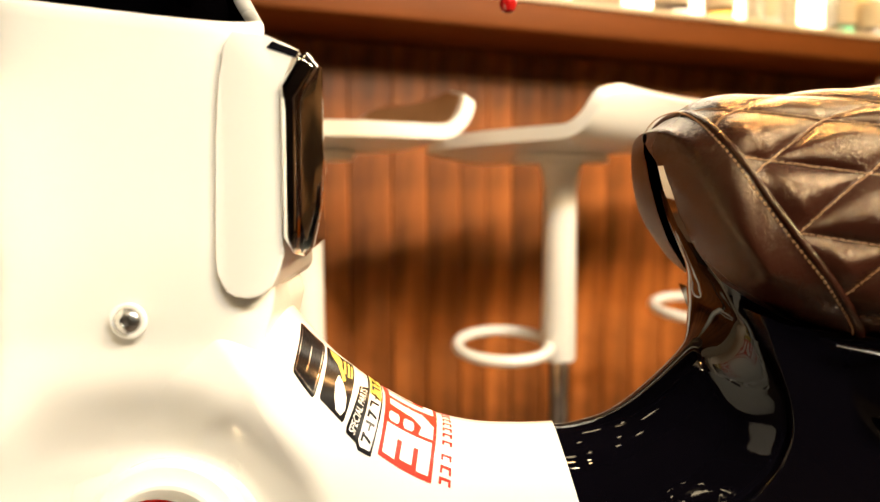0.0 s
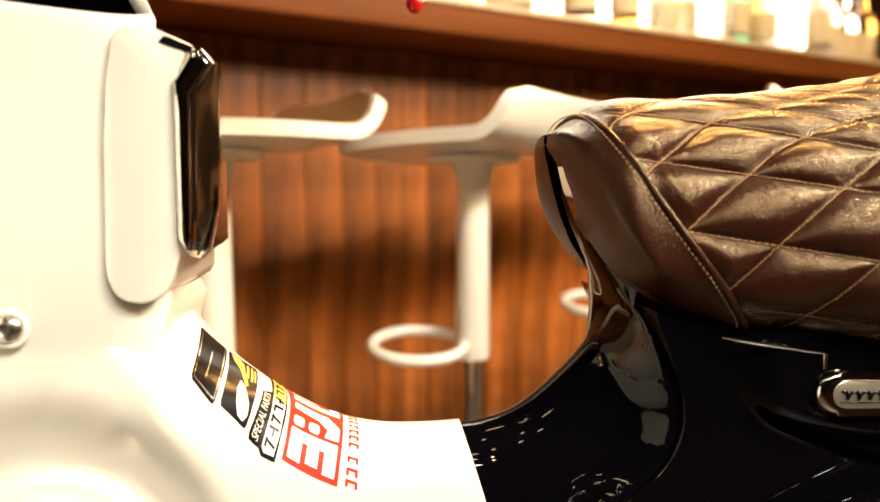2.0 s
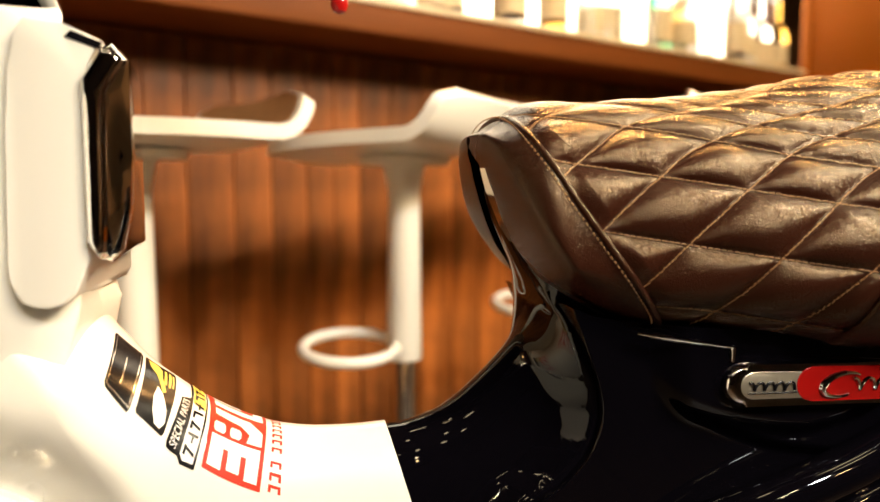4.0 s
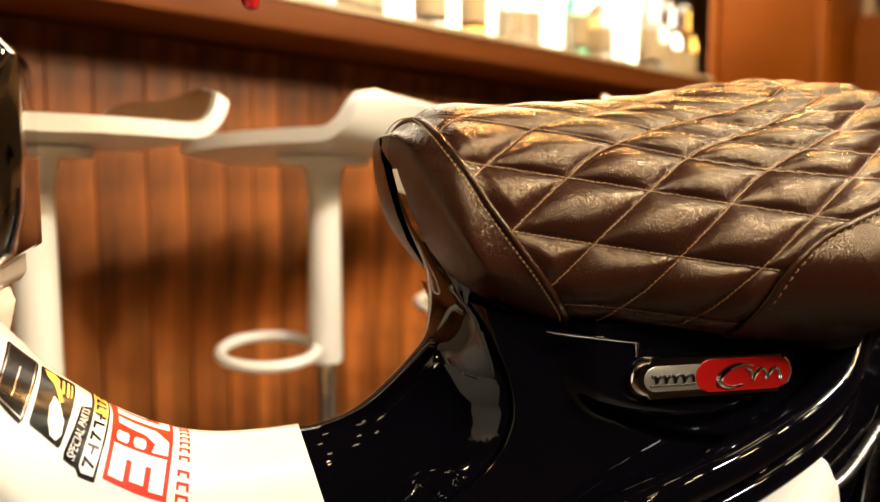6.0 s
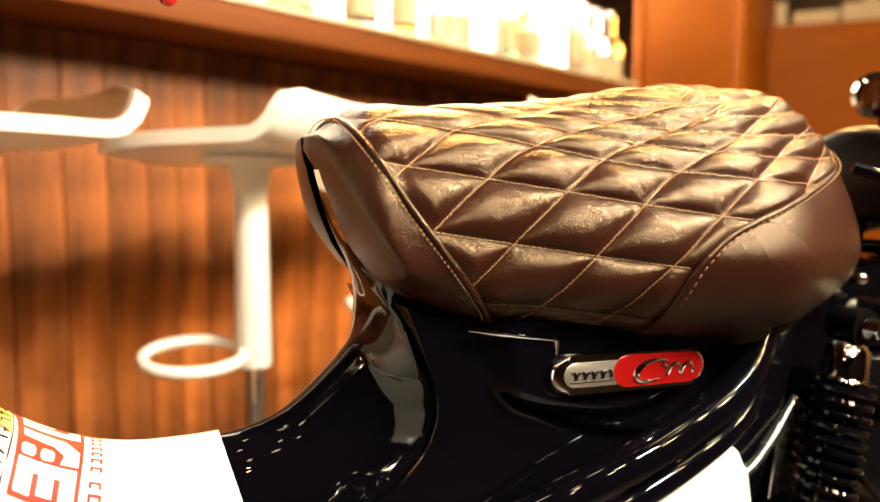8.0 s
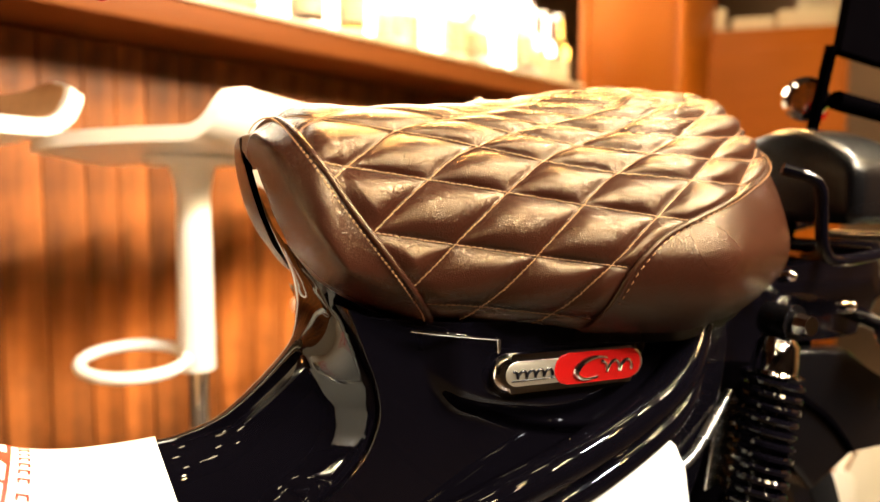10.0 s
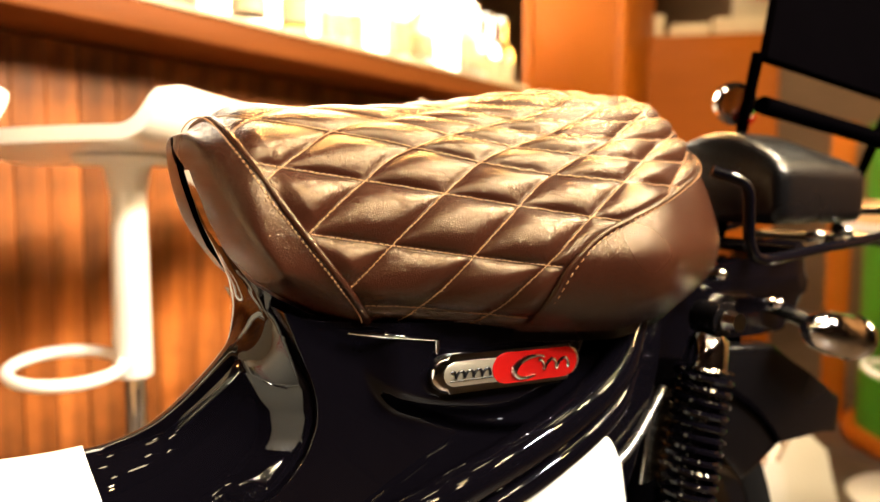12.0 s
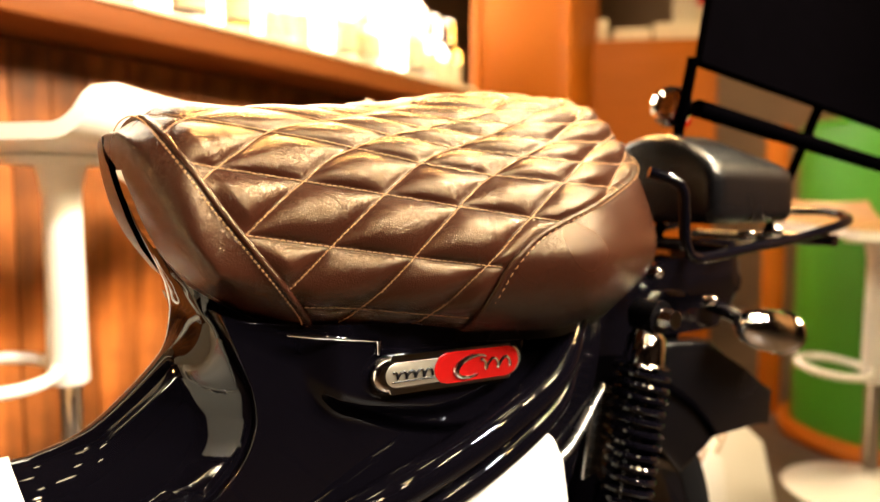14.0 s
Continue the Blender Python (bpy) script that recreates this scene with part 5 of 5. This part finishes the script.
# ---- on the bar ----
def bottle(kind, glassy):
    prof = {0: [(0.036, 0), (0.038, 0.006), (0.038, 0.17), (0.030, 0.20), (0.014, 0.225), (0.0135, 0.285), (0.016, 0.287), (0.016, 0.30)],
            1: [(0.042, 0), (0.044, 0.006), (0.044, 0.13), (0.036, 0.16), (0.016, 0.18), (0.015, 0.23), (0.018, 0.232), (0.018, 0.25)],
            2: [(0.030, 0), (0.031, 0.004), (0.034, 0.11), (0.035, 0.12), (0.033, 0.12), (0.029, 0.006), (0.002, 0.006)]}[kind]
    root = part("bottle" if kind < 2 else "drinking_glass", mesh("bottle", *lathe(prof, 28)), glassy)
    if kind < 2:
        z = prof[2][1]
        part("paper_label", mesh("paper_label", *lathe([(prof[2][0] + 0.0008, z * 0.25), (prof[2][0] + 0.0008, z * 0.8)], 28)), PALE, root, "pale paper label")
        part("cap", mesh("cap", *lathe([(0.0165, prof[-1][1] - 0.002), (0.0165, prof[-1][1] + 0.018), (0.014, prof[-1][1] + 0.02)], 20)), STEEL, root, "metal cap")
    return root


def bar_things():
    rng = random.Random(7)
    base = {}
    x = -0.05
    while x < 1.86:
        kind = rng.choice((0, 1, 2, 2, 1))
        gl = rng.choice((GLASS, FROST, FROST, GLASS, FROST, FROST, AMBERGLASS, GREENGLASS)) if kind < 2 else GLASS
        m = BAR @ pose(x, rng.uniform(0.06, 0.20), 1.122, 0, 0, rng.uniform(0, 360))
        key = (kind, gl.name)
        lab = {"clear_glass": "clear", "frosted_glass": "frosted white", "amber_glass": "amber", "green_glass": "green"}[gl.name]
        if key not in base:
            base[key] = bottle(kind, gl)
            base[key].matrix_basis = m
            tagged(base[key], f"{lab} glass {'bottle with a pale label' if kind < 2 else 'tumbler'} on the bar counter", "bottle" if kind < 2 else "glass", "bottles on the bar" if kind < 2 else "glasses on the bar")
        else:
            copy_thing(base[key], m)
        x += rng.uniform(0.055, 0.085)
    shelf = tagged(part("back_shelf", block(2.10, 0.1, 1.1, 0.005), STOOLWHITE, at=BAR @ pose(1.20, 0.66, 1.65)), "white back bar shelf unit with a lit panel", "shelf")
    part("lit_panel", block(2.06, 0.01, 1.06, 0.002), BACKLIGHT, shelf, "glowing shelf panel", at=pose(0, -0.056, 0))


bar_things()


# ---- small bulbs on the ceiling, behind the viewer ----
def bulbs():
    rng = random.Random(11)
    first = None
    for k in range(18):
        m = pose(-1.2 + 0.5 * (k % 6) + rng.uniform(-0.15, 0.15), -0.9 + 0.75 * (k // 6) + rng.uniform(-0.2, 0.2), 2.28)
        if first is None:
            first = empty("pendant_bulb", m, "small warm pendant bulb on a black cord", "lamp", "pendant bulbs")
            part("bulb", mesh("bulb", *lathe([(0.002, -0.075), (0.042, -0.055), (0.060, -0.010), (0.044, 0.026), (0.012, 0.03)], 20)), BULB, first, "glowing warm bulb")
            part("cord", mesh("cord", *tube([(0, 0, 0.03), (0, 0, 0.32)], 0.003, 6)), SATIN, first)
        else:
            copy_thing(first, m)


bulbs()
